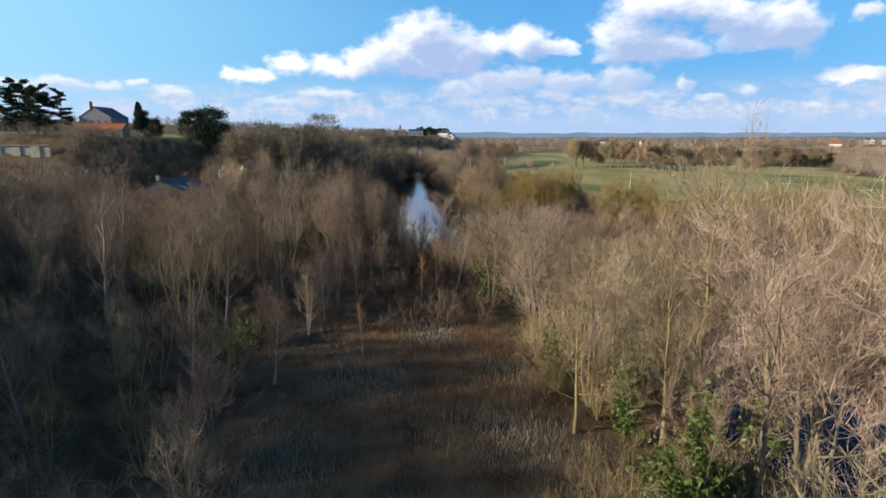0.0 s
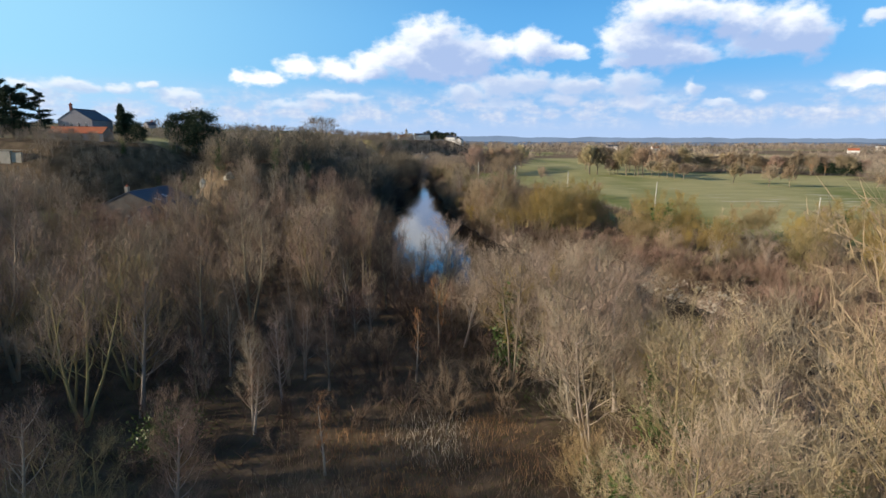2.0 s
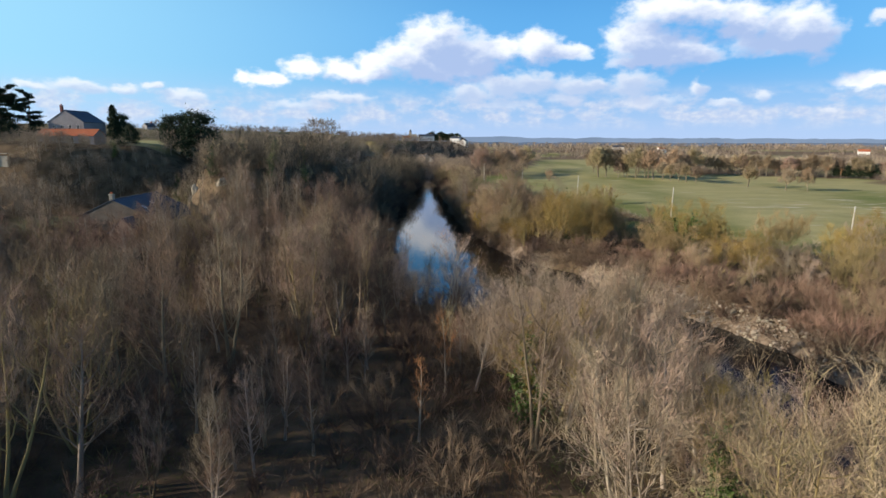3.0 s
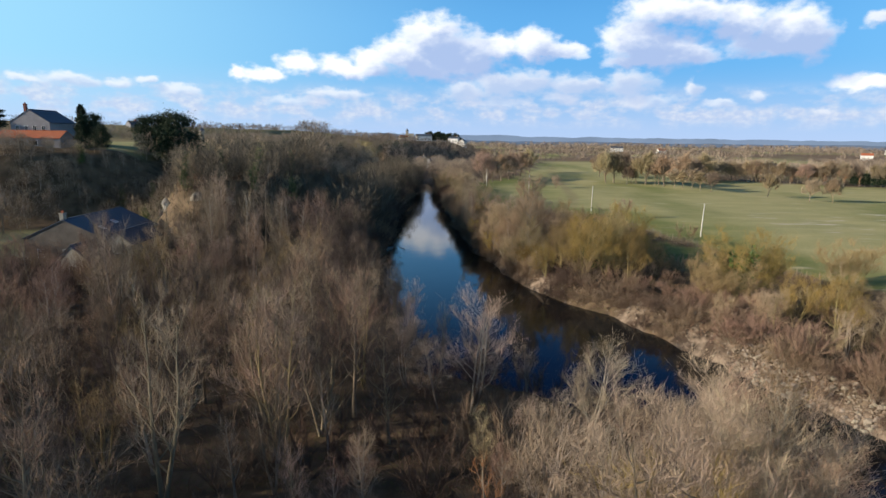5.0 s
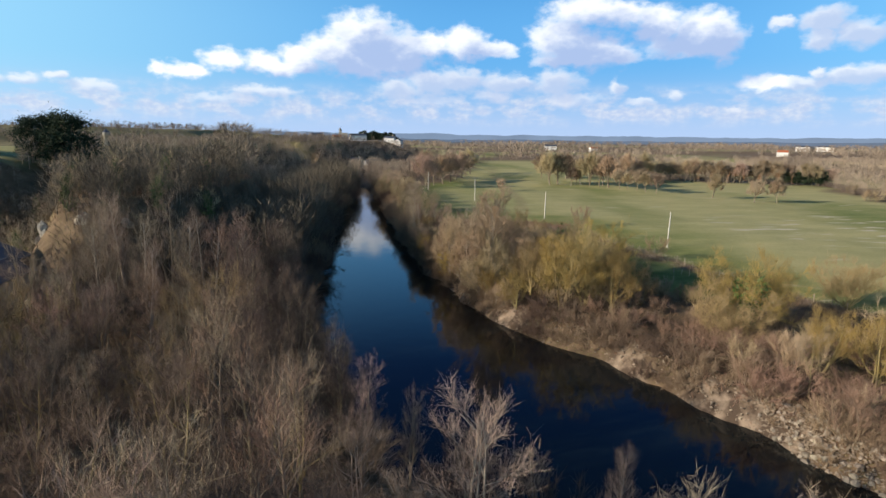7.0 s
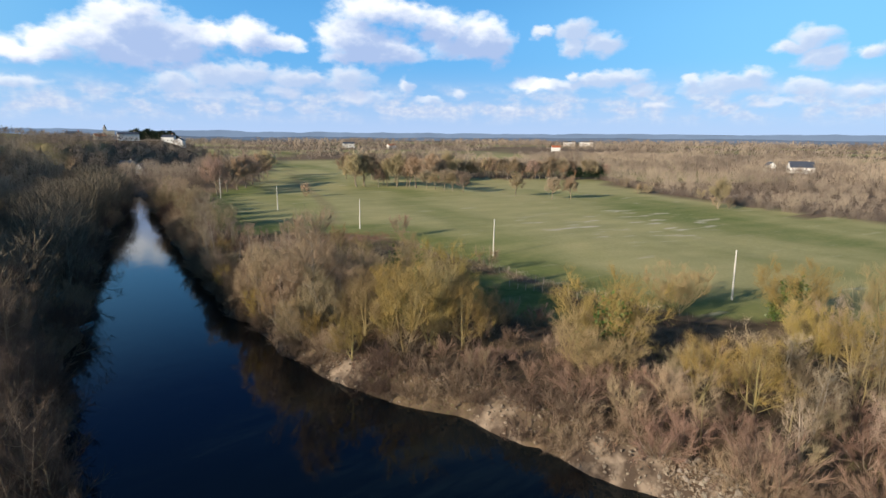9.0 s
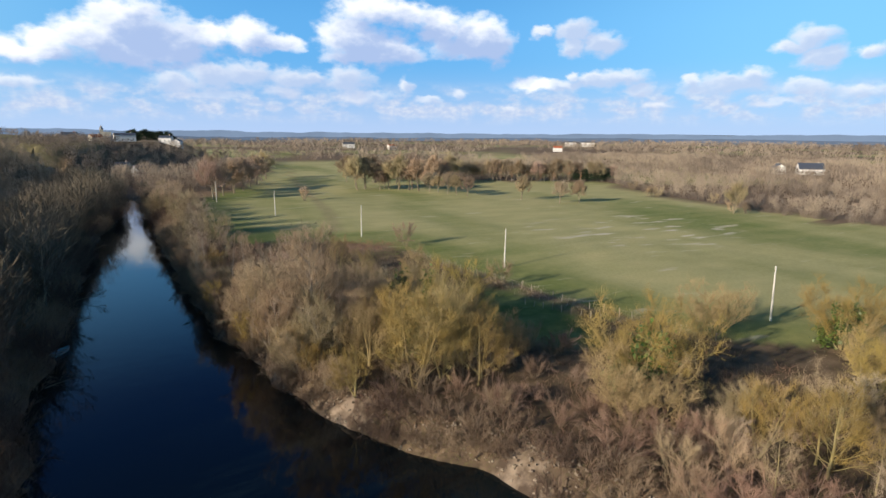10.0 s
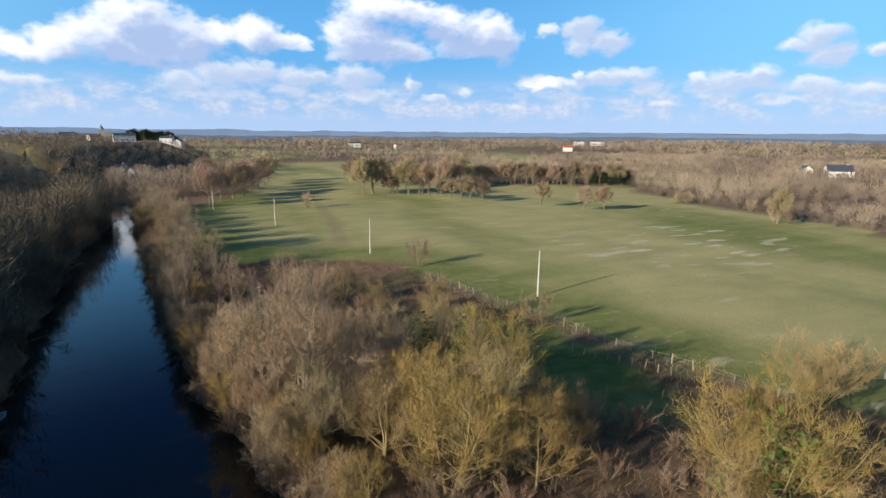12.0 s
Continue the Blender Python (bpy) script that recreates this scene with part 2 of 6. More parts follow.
RENDER_WHITE = material("white_render", (0.80, 0.78, 0.74), (0.68, 0.66, 0.62), 0.4)
RENDER_GREY = material("grey_render", (0.34, 0.33, 0.34), (0.26, 0.25, 0.26), 0.5)
BRICK_RED = material("red_brick", (0.30, 0.11, 0.08), (0.22, 0.09, 0.07), 2.0, bump=0.4)
GLASS = material("window_glass", (0.02, 0.025, 0.03), (0.03, 0.035, 0.04), 1.0, rough=0.08, spec=0.6)
SKYLIGHT = material("skylight_glass", (0.50, 0.55, 0.62), (0.42, 0.47, 0.55), 1.0, rough=0.15, spec=0.6)
PAINT_WHITE = material("white_paint", (0.76, 0.75, 0.72), (0.66, 0.65, 0.62), 1.0, rough=0.5)
BOAT_BLUE = material("blue_hull", (0.16, 0.36, 0.45), (0.24, 0.44, 0.52), 2.0, rough=0.4, spec=0.4)
# Stone darkened in colour to imitate shade on the slate-roofed house's walls.
SHADED_STONE = material("shaded_stone", (0.19, 0.165, 0.14), (0.12, 0.105, 0.09), 0.8, bump=0.5, bump_scale=5)
RUBBLE = material("limestone_rubble", (0.36, 0.315, 0.25), (0.24, 0.205, 0.165), 1.1, bump=0.6, bump_scale=5, vary=0.3)
BANK_STONE = material("bank_stone", (0.36, 0.30, 0.23), (0.24, 0.19, 0.14), 0.9, bump=0.6, bump_scale=4, vary=0.2)


def ground_material():
    mat = bpy.data.materials.new("ground")
    mat.use_nodes = True
    t = mat.node_tree
    p = t.nodes["Principled BSDF"]
    geo = t.nodes.new("ShaderNodeNewGeometry")

    def noise_tex(scale, detail=5, stretch=None):
        node = t.nodes.new("ShaderNodeTexNoise")
        node.inputs["Scale"].default_value, node.inputs["Detail"].default_value = scale, detail
        if stretch:
            mp = t.nodes.new("ShaderNodeMapping")
            mp.inputs["Scale"].default_value = (stretch[0], stretch[1], 1)
            mp.inputs["Rotation"].default_value = (0, 0, stretch[2])
            t.links.new(geo.outputs["Position"], mp.inputs["Vector"])
            t.links.new(mp.outputs[0], node.inputs["Vector"])
        else:
            t.links.new(geo.outputs["Position"], node.inputs["Vector"])
        return node.outputs["Fac"]

    def span(v, lo, hi):
        node = t.nodes.new("ShaderNodeMapRange")
        t.links.new(v, node.inputs["Value"])
        node.inputs["From Min"].default_value, node.inputs["From Max"].default_value = lo, hi
        return node.outputs[0]

    def mix(f, a, b):
        node = t.nodes.new("ShaderNodeMix")
        node.data_type = "RGBA"
        for slot, v in ((node.inputs[0], f), (node.inputs[6], a), (node.inputs[7], b)):
            if isinstance(v, tuple):
                slot.default_value = (*v, 1)
            else:
                t.links.new(v, slot)
        return node.outputs[2]

    def attr(name):
        node = t.nodes.new("ShaderNodeAttribute")
        node.attribute_name = name
        return node.outputs["Fac"]

    litter = mix(span(noise_tex(0.35), 0.35, 0.68), (0.095, 0.068, 0.046), (0.22, 0.155, 0.10))
    litter = mix(span(noise_tex(3.5), 0.52, 0.75), litter, (0.13, 0.12, 0.05))
    lush = mix(span(noise_tex(0.9, 6), 0.35, 0.7), (0.15, 0.195, 0.058), (0.23, 0.25, 0.09))
    dry = mix(span(noise_tex(1.7, 6), 0.3, 0.7), (0.385, 0.355, 0.165), (0.475, 0.43, 0.22))
    green = mix(span(noise_tex(0.022, 6, (1.0, 0.38, 0.5)), 0.32, 0.54), lush, dry)
    green = mix(attr("lush"), green, mix(span(noise_tex(0.5, 6), 0.4, 0.65), (0.085, 0.135, 0.03), (0.15, 0.19, 0.05)))
    worn = mix(span(noise_tex(0.055, 4, (1.0, 2.2, -0.3)), 0.36, 0.64), (0.16, 0.20, 0.055), (0.52, 0.44, 0.20))
    blend = t.nodes.new("ShaderNodeMix")
    blend.data_type = "RGBA"
    blend.inputs[0].default_value = 0.22
    t.links.new(green, blend.inputs[6])
    t.links.new(worn, blend.inputs[7])
    green = blend.outputs[2]
    pale = span(noise_tex(0.06, 6, (1.0, 3.2, -0.25)), 0.63, 0.76)
    green = mix(pale, green, (0.56, 0.50, 0.35))
    scuff = t.nodes.new("ShaderNodeMath")
    scuff.operation = "MULTIPLY"
    t.links.new(attr("scuff"), scuff.inputs[0])
    t.links.new(span(noise_tex(0.085, 4, (0.9, 2.8, -0.2)), 0.56, 0.66), scuff.inputs[1])
    green = mix(scuff.outputs[0], green, (0.60, 0.54, 0.40))
    both = mix(attr("grass"), litter, green)
    both = mix(attr("dirt"), both, mix(span(noise_tex(0.8), 0.35, 0.7), (0.17, 0.115, 0.08), (0.29, 0.215, 0.15)))
    both = mix(attr("earth"), both, mix(span(noise_tex(0.55, 7), 0.44, 0.62), (0.085, 0.062, 0.047), (0.295, 0.23, 0.172)))
    # Far woods turn blue-grey: distance haze put into the base colour.
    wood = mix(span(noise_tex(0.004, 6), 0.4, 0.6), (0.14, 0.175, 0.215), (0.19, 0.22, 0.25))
    both = mix(attr("hazy_forest"), both, wood)
    t.links.new(both, p.inputs["Base Color"])
    p.inputs["Roughness"].default_value = 0.95
    p.inputs["Specular IOR Level"].default_value = 0.1
    b = t.nodes.new("ShaderNodeBump")
    t.links.new(noise_tex(2.2, 8), b.inputs["Height"])
    b.inputs["Strength"].default_value, b.inputs["Distance"].default_value = 0.28, 0.25
    t.links.new(b.outputs[0], p.inputs["Normal"])
    return mat


def water_material():
    mat = bpy.data.materials.new("river_water")
    mat.use_nodes = True
    t = mat.node_tree
    p = t.nodes["Principled BSDF"]
    p.inputs["Base Color"].default_value = (0.005, 0.010, 0.012, 1)
    p.inputs["Roughness"].default_value = 0.02
    p.inputs["IOR"].default_value = 1.333
    geo = t.nodes.new("ShaderNodeNewGeometry")
    heights = []
    for s, d in ((0.5, 2), (2.6, 3)):
        tex = t.nodes.new("ShaderNodeTexNoise")
        t.links.new(geo.outputs["Position"], tex.inputs["Vector"])
        tex.inputs["Scale"].default_value, tex.inputs["Detail"].default_value = s, d
        heights.append(tex.outputs["Fac"])
    add = t.nodes.new("ShaderNodeMath")
    add.operation = "MULTIPLY_ADD"
    t.links.new(heights[1], add.inputs[0])
    add.inputs[1].default_value = 0.25
    t.links.new(heights[0], add.inputs[2])
    b = t.nodes.new("ShaderNodeBump")
    t.links.new(add.outputs[0], b.inputs["Height"])
    b.inputs["Strength"].default_value, b.inputs["Distance"].default_value = 0.20, 0.05
    t.links.new(b.outputs[0], p.inputs["Normal"])
    return mat


# ---- shape of the land ----
WATER = -3.0
ys = np.arange(-300.0, 700.0, 1.0)


def bank_line(pts):
    y, x = zip(*pts)
    v = np.interp(ys, y, x)
    k = np.hanning(9)
    return np.convolve(np.pad(v, 4, "edge"), k / k.sum(), "valid")


WEST = bank_line(((-300, 60), (0, 34), (30, 31), (50, 29), (65, 27), (80, 25.5), (95, 26), (103, 24), (107, 20), (109.5, 14.5), (112.5, 7), (122, 0.5), (135, -3.5), (150, -6.5),
                  (170, -8), (235, -8.5), (290, -9.5), (330, -5), (360, -3), (390, -9), (450, -36), (520, -75), (700, -200)))
EAST = bank_line(((-300, 90), (0, 60), (30, 55), (60, 52.5), (85, 50), (100, 47), (113, 43), (122, 39.8), (129, 37), (136, 33.9), (144, 29.3), (152, 25),
                  (160, 21), (174, 17.4), (200, 13.5), (230, 11), (264, 9), (300, 8), (351, 4.5), (390, 5), (450, -16), (520, -54), (700, -175)))
WEST = WEST + 1.0 * np.sin(ys / 5.3) * np.sin(ys / 17.0 + 1) + 0.5 * np.sin(ys / 2.1)
EAST = EAST + 0.9 * np.sin(ys / 4.1 + 2) * np.sin(ys / 13.0) + 0.45 * np.sin(ys / 1.7)
LEAN_W = 1 / np.sqrt(1 + np.gradient(np.convolve(WEST, np.ones(15) / 15, "same")) ** 2)
LEAN_E = 1 / np.sqrt(1 + np.gradient(np.convolve(EAST, np.ones(15) / 15, "same")) ** 2)


def value_noise(x, y, scale, seed):
    """Smooth noise from -1 to 1 on a lattice of the given size."""
    x, y = np.asarray(x, float) / scale + 1000.0, np.asarray(y, float) / scale + 1000.0
    ix, iy = np.floor(x), np.floor(y)
    fx, fy = x - ix, y - iy
    fx, fy = fx * fx * (3 - 2 * fx), fy * fy * (3 - 2 * fy)

    def h(a, b):
        s = np.sin(a * 127.1 + b * 311.7 + seed * 74.7) * 43758.5453
        return (s - np.floor(s)) * 2 - 1

    return (h(ix, iy) * (1 - fx) + h(ix + 1, iy) * fx) * (1 - fy) + (h(ix, iy + 1) * (1 - fx) + h(ix + 1, iy + 1) * fx) * fy


def smooth(v, lo, hi):
    u = np.clip((np.asarray(v, float) - lo) / (hi - lo), 0, 1)
    return u * u * (3 - 2 * u)


def bank_distance(x, y):
    """Metres from the water's edge: below zero in the river. Also which side: -1 west, 1 east."""
    x, y = np.asarray(x, float), np.asarray(y, float)
    w = (np.interp(y, ys, WEST) - x) * np.interp(y, ys, LEAN_W)
    e = (x - np.interp(y, ys, EAST)) * np.interp(y, ys, LEAN_E)
    return np.maximum(w, e), np.where(w > e, -1, 1)


def hill(x, y):
    foot = np.interp(y, (-300, 0, 70, 92, 108, 150, 180, 205, 225, 240, 260, 300, 400, 520, 680, 760, 900, 1200, 2000, 4000),
                     (-90, -52, -52, -66, -80, -82, -88, -86, -64, -54, -48, -38, -30, 0, 75, 70, -60, -300, -900, -2000))
    r = (foot - x) / np.interp(y, (75, 110, 190, 230, 250, 680), (25, 45, 34, 34, 48, 60))
    spur = 14.0 * smooth(1.3 - np.hypot((x + 45) / 17, (y - 219) / 44) + 0.06 * value_noise(x, y, 8, 4), 0, 0.42)
    combe = 1 - 0.8 * smooth(y, 124, 150) * (1 - smooth(y, 200, 213))
    # Unseen extra height at low y, added to shade the clearing and near wood.
    near = 1 + 0.13 * (1 - smooth(y, 40, 62))
    return np.maximum(20.0 * near * smooth(r, 0, 1) * combe, spur) + 3.0 * smooth(r, 1.0, 6.0) + 7.5 * smooth(r, 1.7, 3.6) * smooth(y, 300, 400) + 1.2 * value_noise(x, y, 30, 3) * smooth(r, 0, 0.5)


def land(x, y):
    x, y = np.asarray(x, float), np.asarray(y, float)
    d, side = bank_distance(x, y)
    dist = np.hypot(x, y)
    base = 0.35 * value_noise(x, y, 35, 1) + 0.12 * value_noise(x, y, 7, 2) * (dist < 600)
    base = base + hill(x, y)
    base = base + smooth(dist, 3300, 4300) * (29 + 11 * value_noise(x, y, 700, 5) + 4 * value_noise(x, y, 220, 6))
    rough = 0.7 * value_noise(x, y, 5, 7) + 0.4 * value_noise(x, y, 2.4, 8)
    wide = np.where(side > 0, 2.6 + rough, 4.5 + rough)
    cut = smooth(d, -3.0, wide)
    open_water = np.clip((640 - y) / 60, 0, 1)
    return np.where(open_water > 0, base * cut + (1 - cut) * (-5.0 * open_water + base * (1 - open_water)), base)


MEADOW = ((140, 60), (112, 90), (100, 118), (88, 140), (74, 154), (70, 165), (66, 190), (63, 207), (60, 226), (52, 243), (28, 251), (19, 262),
          (17, 300), (19, 350), (40, 395), (58, 440), (88, 560), (120, 690), (215, 690), (175, 560), (182, 430), (176, 416), (262, 374), (240, 332), (224, 292), (222, 264), (214, 242), (210, 222), (213, 200), (224, 178), (320, 110))


def inside(poly, x, y):
    x, y = np.asarray(x, float), np.asarray(y, float)
    hit = np.zeros(x.shape, bool)
    for (x0, y0), (x1, y1) in zip(poly, poly[1:] + poly[:1]):
        if y0 != y1:
            hit ^= ((y0 > y) != (y1 > y)) & (x < (x1 - x0) * (y - y0) / (y1 - y0) + x0)
    return hit


def near_line(x, y, pts):
    best = np.full(np.asarray(x).shape, 1e9)
    for (x0, y0), (x1, y1) in zip(pts, pts[1:]):
        dx, dy = x1 - x0, y1 - y0
        u = np.clip(((x - x0) * dx + (y - y0) * dy) / (dx * dx + dy * dy), 0, 1)
        best = np.minimum(best, np.hypot(x - x0 - u * dx, y - y0 - u * dy))
    return best


FENCE = ((76, 150), (73.9, 154.5), (72.3, 162.4), (68.9, 172.6), (67.2, 185.4), (65, 198.2), (63.2, 207), (60.9, 225))


def graded(lo, hi, fine, grow=1.16, reach=4700.0):
    """Grid lines: even between lo and hi, then ever wider out to the horizon."""
    mid = list(np.arange(lo, hi + fine * 0.5, fine))
    for sign, start in ((-1, lo), (1, hi)):
        gap, at, side = fine, start, []
        while abs(at) < reach:
            gap *= grow
            at += sign * gap
            side.append(at)
        mid = side[::-1] + mid if sign < 0 else mid + side
    return np.array(mid)


def mesh_of(name, verts, tris, mat, smooth_faces=False):
    me = bpy.data.meshes.new(name)
    verts, tris = np.ascontiguousarray(verts, np.float32), np.ascontiguousarray(tris, np.int32)
    me.vertices.add(len(verts))
    me.vertices.foreach_set("co", verts.ravel())
    me.loops.add(tris.size)
    me.loops.foreach_set("vertex_index", tris.ravel())
    me.polygons.add(len(tris))
    me.polygons.foreach_set("loop_start", np.arange(0, tris.size, 3, dtype=np.int32))
    me.polygons.foreach_set("use_smooth", np.full(len(tris), smooth_faces))
    me.materials.append(mat)
    me.update(calc_edges=True)
    return me


def attribute(me, name, values):
    me.attributes.new(name, "FLOAT", "POINT").data.foreach_set("value", np.ascontiguousarray(values, np.float32))


def build_ground():
    gx, gy = graded(-90, 130, 1.9), graded(20, 270, 1.9)
    X, Y = np.meshgrid(gx, gy)
    Z = land(X, Y)
    nx, ny = len(gx), len(gy)
    i = (np.arange(ny - 1)[:, None] * nx + np.arange(nx - 1)[None]).ravel()
    tris = np.concatenate([np.stack([i, i + 1, i + nx + 1], 1), np.stack([i, i + nx + 1, i + nx], 1)])
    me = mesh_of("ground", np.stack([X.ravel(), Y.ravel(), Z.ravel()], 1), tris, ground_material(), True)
    x, y = X.ravel(), Y.ravel()
    d, side = bank_distance(x, y)
    h = hill(x, y)
    edge = value_noise(x, y, 6, 11) * 2
    grass = inside(MEADOW, x + edge, y + edge).astype(float)
    up = (smooth(h, 15, 19) * smooth(value_noise(x, y, 110, 12) + 0.35, -0.1, 0.25)) * (y > 120)
    far = smooth(np.hypot(x, y), 300, 420) * smooth(value_noise(x, y, 120, 13), 0.1, 0.35)
    yard = smooth(20 - np.hypot((x + 80) / 1.2, (y - 185) / 1.2), 0, 5)
    glade = smooth(10 - np.hypot((x - 57.5) / 0.95, (y - 174) / 2.0) + value_noise(x, y, 4, 14) * 1.5, 0, 3)
    up = up * ~((x > -142) & (x < -70) & (y > 190) & (y < 231))
    up = up * np.where(y > 290, 0.35, 1.0)
    grass = np.maximum.reduce([grass, up, far * (h < 5), yard, glade])
    attribute(me, "grass", grass)
    rim = near_line(x, y, MEADOW[3:15])
    attribute(me, "lush", np.maximum((1 - smooth(rim + 4 * value_noise(x, y, 9, 19), 6, 26)) * 0.8, glade))
    attribute(me, "scuff", smooth(1.25 - np.hypot((x - 135) / 34, (y - 222) / 30) + 0.3 * value_noise(x, y, 12, 20), 0, 0.5))
    track = smooth(1.6 - near_line(x, y, FENCE), 0, 0.9) * 0.85
    lane = smooth(3.2 - near_line(x, y, ((54, 262), (63, 300), (72, 362), (88, 470), (110, 580))), 0, 2) * 0.3
    patch = smooth(1 - np.hypot((x - 45) / 17, (y - 234) / 9) + value_noise(x, y, 4, 15) * 0.25, 0, 0.35)
    outer = 0.75 * smooth(np.hypot(x - 10, y - 110), 130, 240) * (1 - grass) * (hill(x, y) < 4)
    attribute(me, "dirt", np.maximum.reduce([track, lane, patch, outer]))
    attribute(me, "earth", smooth(d, -4, -1) * (1 - smooth(d, 0.9 + 1.3 * value_noise(x, y, 5, 16), 3.4)) * (y < 620) * np.where(y < 121, smooth(value_noise(x, y, 6, 18), -0.3, 0.1), smooth(value_noise(x, y, 6, 18), -0.25, 0.3)) * np.where(side > 0, 1.0, 0.1))
    # Mask of the far plain that takes the haze-coloured woods.
    attribute(me, "hazy_forest", smooth(np.hypot(x, y), 1900, 2400) * smooth(value_noise(x, y, 260, 17) + 0.6, 0, 0.4))
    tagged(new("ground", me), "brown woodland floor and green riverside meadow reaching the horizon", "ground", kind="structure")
    # the river's surface
    yy = np.arange(-120.0, 600.0, 4.0)
    l, r = np.interp(yy, ys, WEST) - 7, np.interp(yy, ys, EAST) + 7
    z = np.full(len(yy), WATER)
    verts = np.concatenate([np.stack([l, yy, z], 1), np.stack([r, yy, z], 1)])
    k, n = np.arange(len(yy) - 1), len(yy)
    wt = np.concatenate([np.stack([k, k + n, k + n + 1], 1), np.stack([k, k + n + 1, k + 1], 1)])
    tagged(new("water", mesh_of("water", verts, wt, water_material())), "dark still river water reflecting the sky", "river", kind="structure")


build_ground()


def backdrop(label, radius, low, crest, wave, colour, seed):
    """A far ring of wooded hills, haze painted in as blue glow, beyond the last trees of the plain."""
    mat = bpy.data.materials.new("haze_glow")
    mat.use_nodes = True
    t = mat.node_tree
    p = t.nodes["Principled BSDF"]
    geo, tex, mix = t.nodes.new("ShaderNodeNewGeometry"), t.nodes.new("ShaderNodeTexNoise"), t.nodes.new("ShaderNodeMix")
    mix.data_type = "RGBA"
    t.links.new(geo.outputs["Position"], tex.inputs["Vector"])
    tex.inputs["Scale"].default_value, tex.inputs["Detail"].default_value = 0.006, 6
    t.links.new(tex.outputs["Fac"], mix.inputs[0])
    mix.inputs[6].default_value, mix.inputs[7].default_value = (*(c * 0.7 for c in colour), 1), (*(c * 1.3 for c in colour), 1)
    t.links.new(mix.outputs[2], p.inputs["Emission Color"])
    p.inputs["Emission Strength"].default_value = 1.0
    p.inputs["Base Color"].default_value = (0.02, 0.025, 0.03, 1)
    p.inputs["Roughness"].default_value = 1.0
    n = 420
    a = np.linspace(-1.15, 1.5, n)
    x, y = radius * np.sin(a), radius * np.cos(a)
    top = crest + wave * (0.6 * value_noise(a * 1000, a * 0, 90, seed) + 0.3 * value_noise(a * 1000, a * 0, 26, seed + 1) + 0.16 * value_noise(a * 1000, a * 0, 6, seed + 2))
    k = 1.012
    verts = np.concatenate([np.stack([x, y, x * 0 + low], 1), np.stack([x, y, top], 1), np.stack([x * k, y * k, top], 1), np.stack([x * k, y * k, x * 0 + low], 1)])
    q = np.arange(n - 1)
    tris = np.concatenate([np.concatenate([np.stack([q + r * n, q + 1 + r * n, q + 1 + (r + 1) * n], 1), np.stack([q + r * n, q + 1 + (r + 1) * n, q + (r + 1) * n], 1)]) for r in range(3)])
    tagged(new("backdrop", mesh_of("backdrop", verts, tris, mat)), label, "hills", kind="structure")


backdrop("far woods across the plain, haze painted as dark blue glow", 2700, -8, 15, 7, (0.085, 0.118, 0.18), 81)
backdrop("hills along the horizon, haze painted as pale blue glow", 3250, -8, 36, 9, (0.15, 0.21, 0.31), 91)


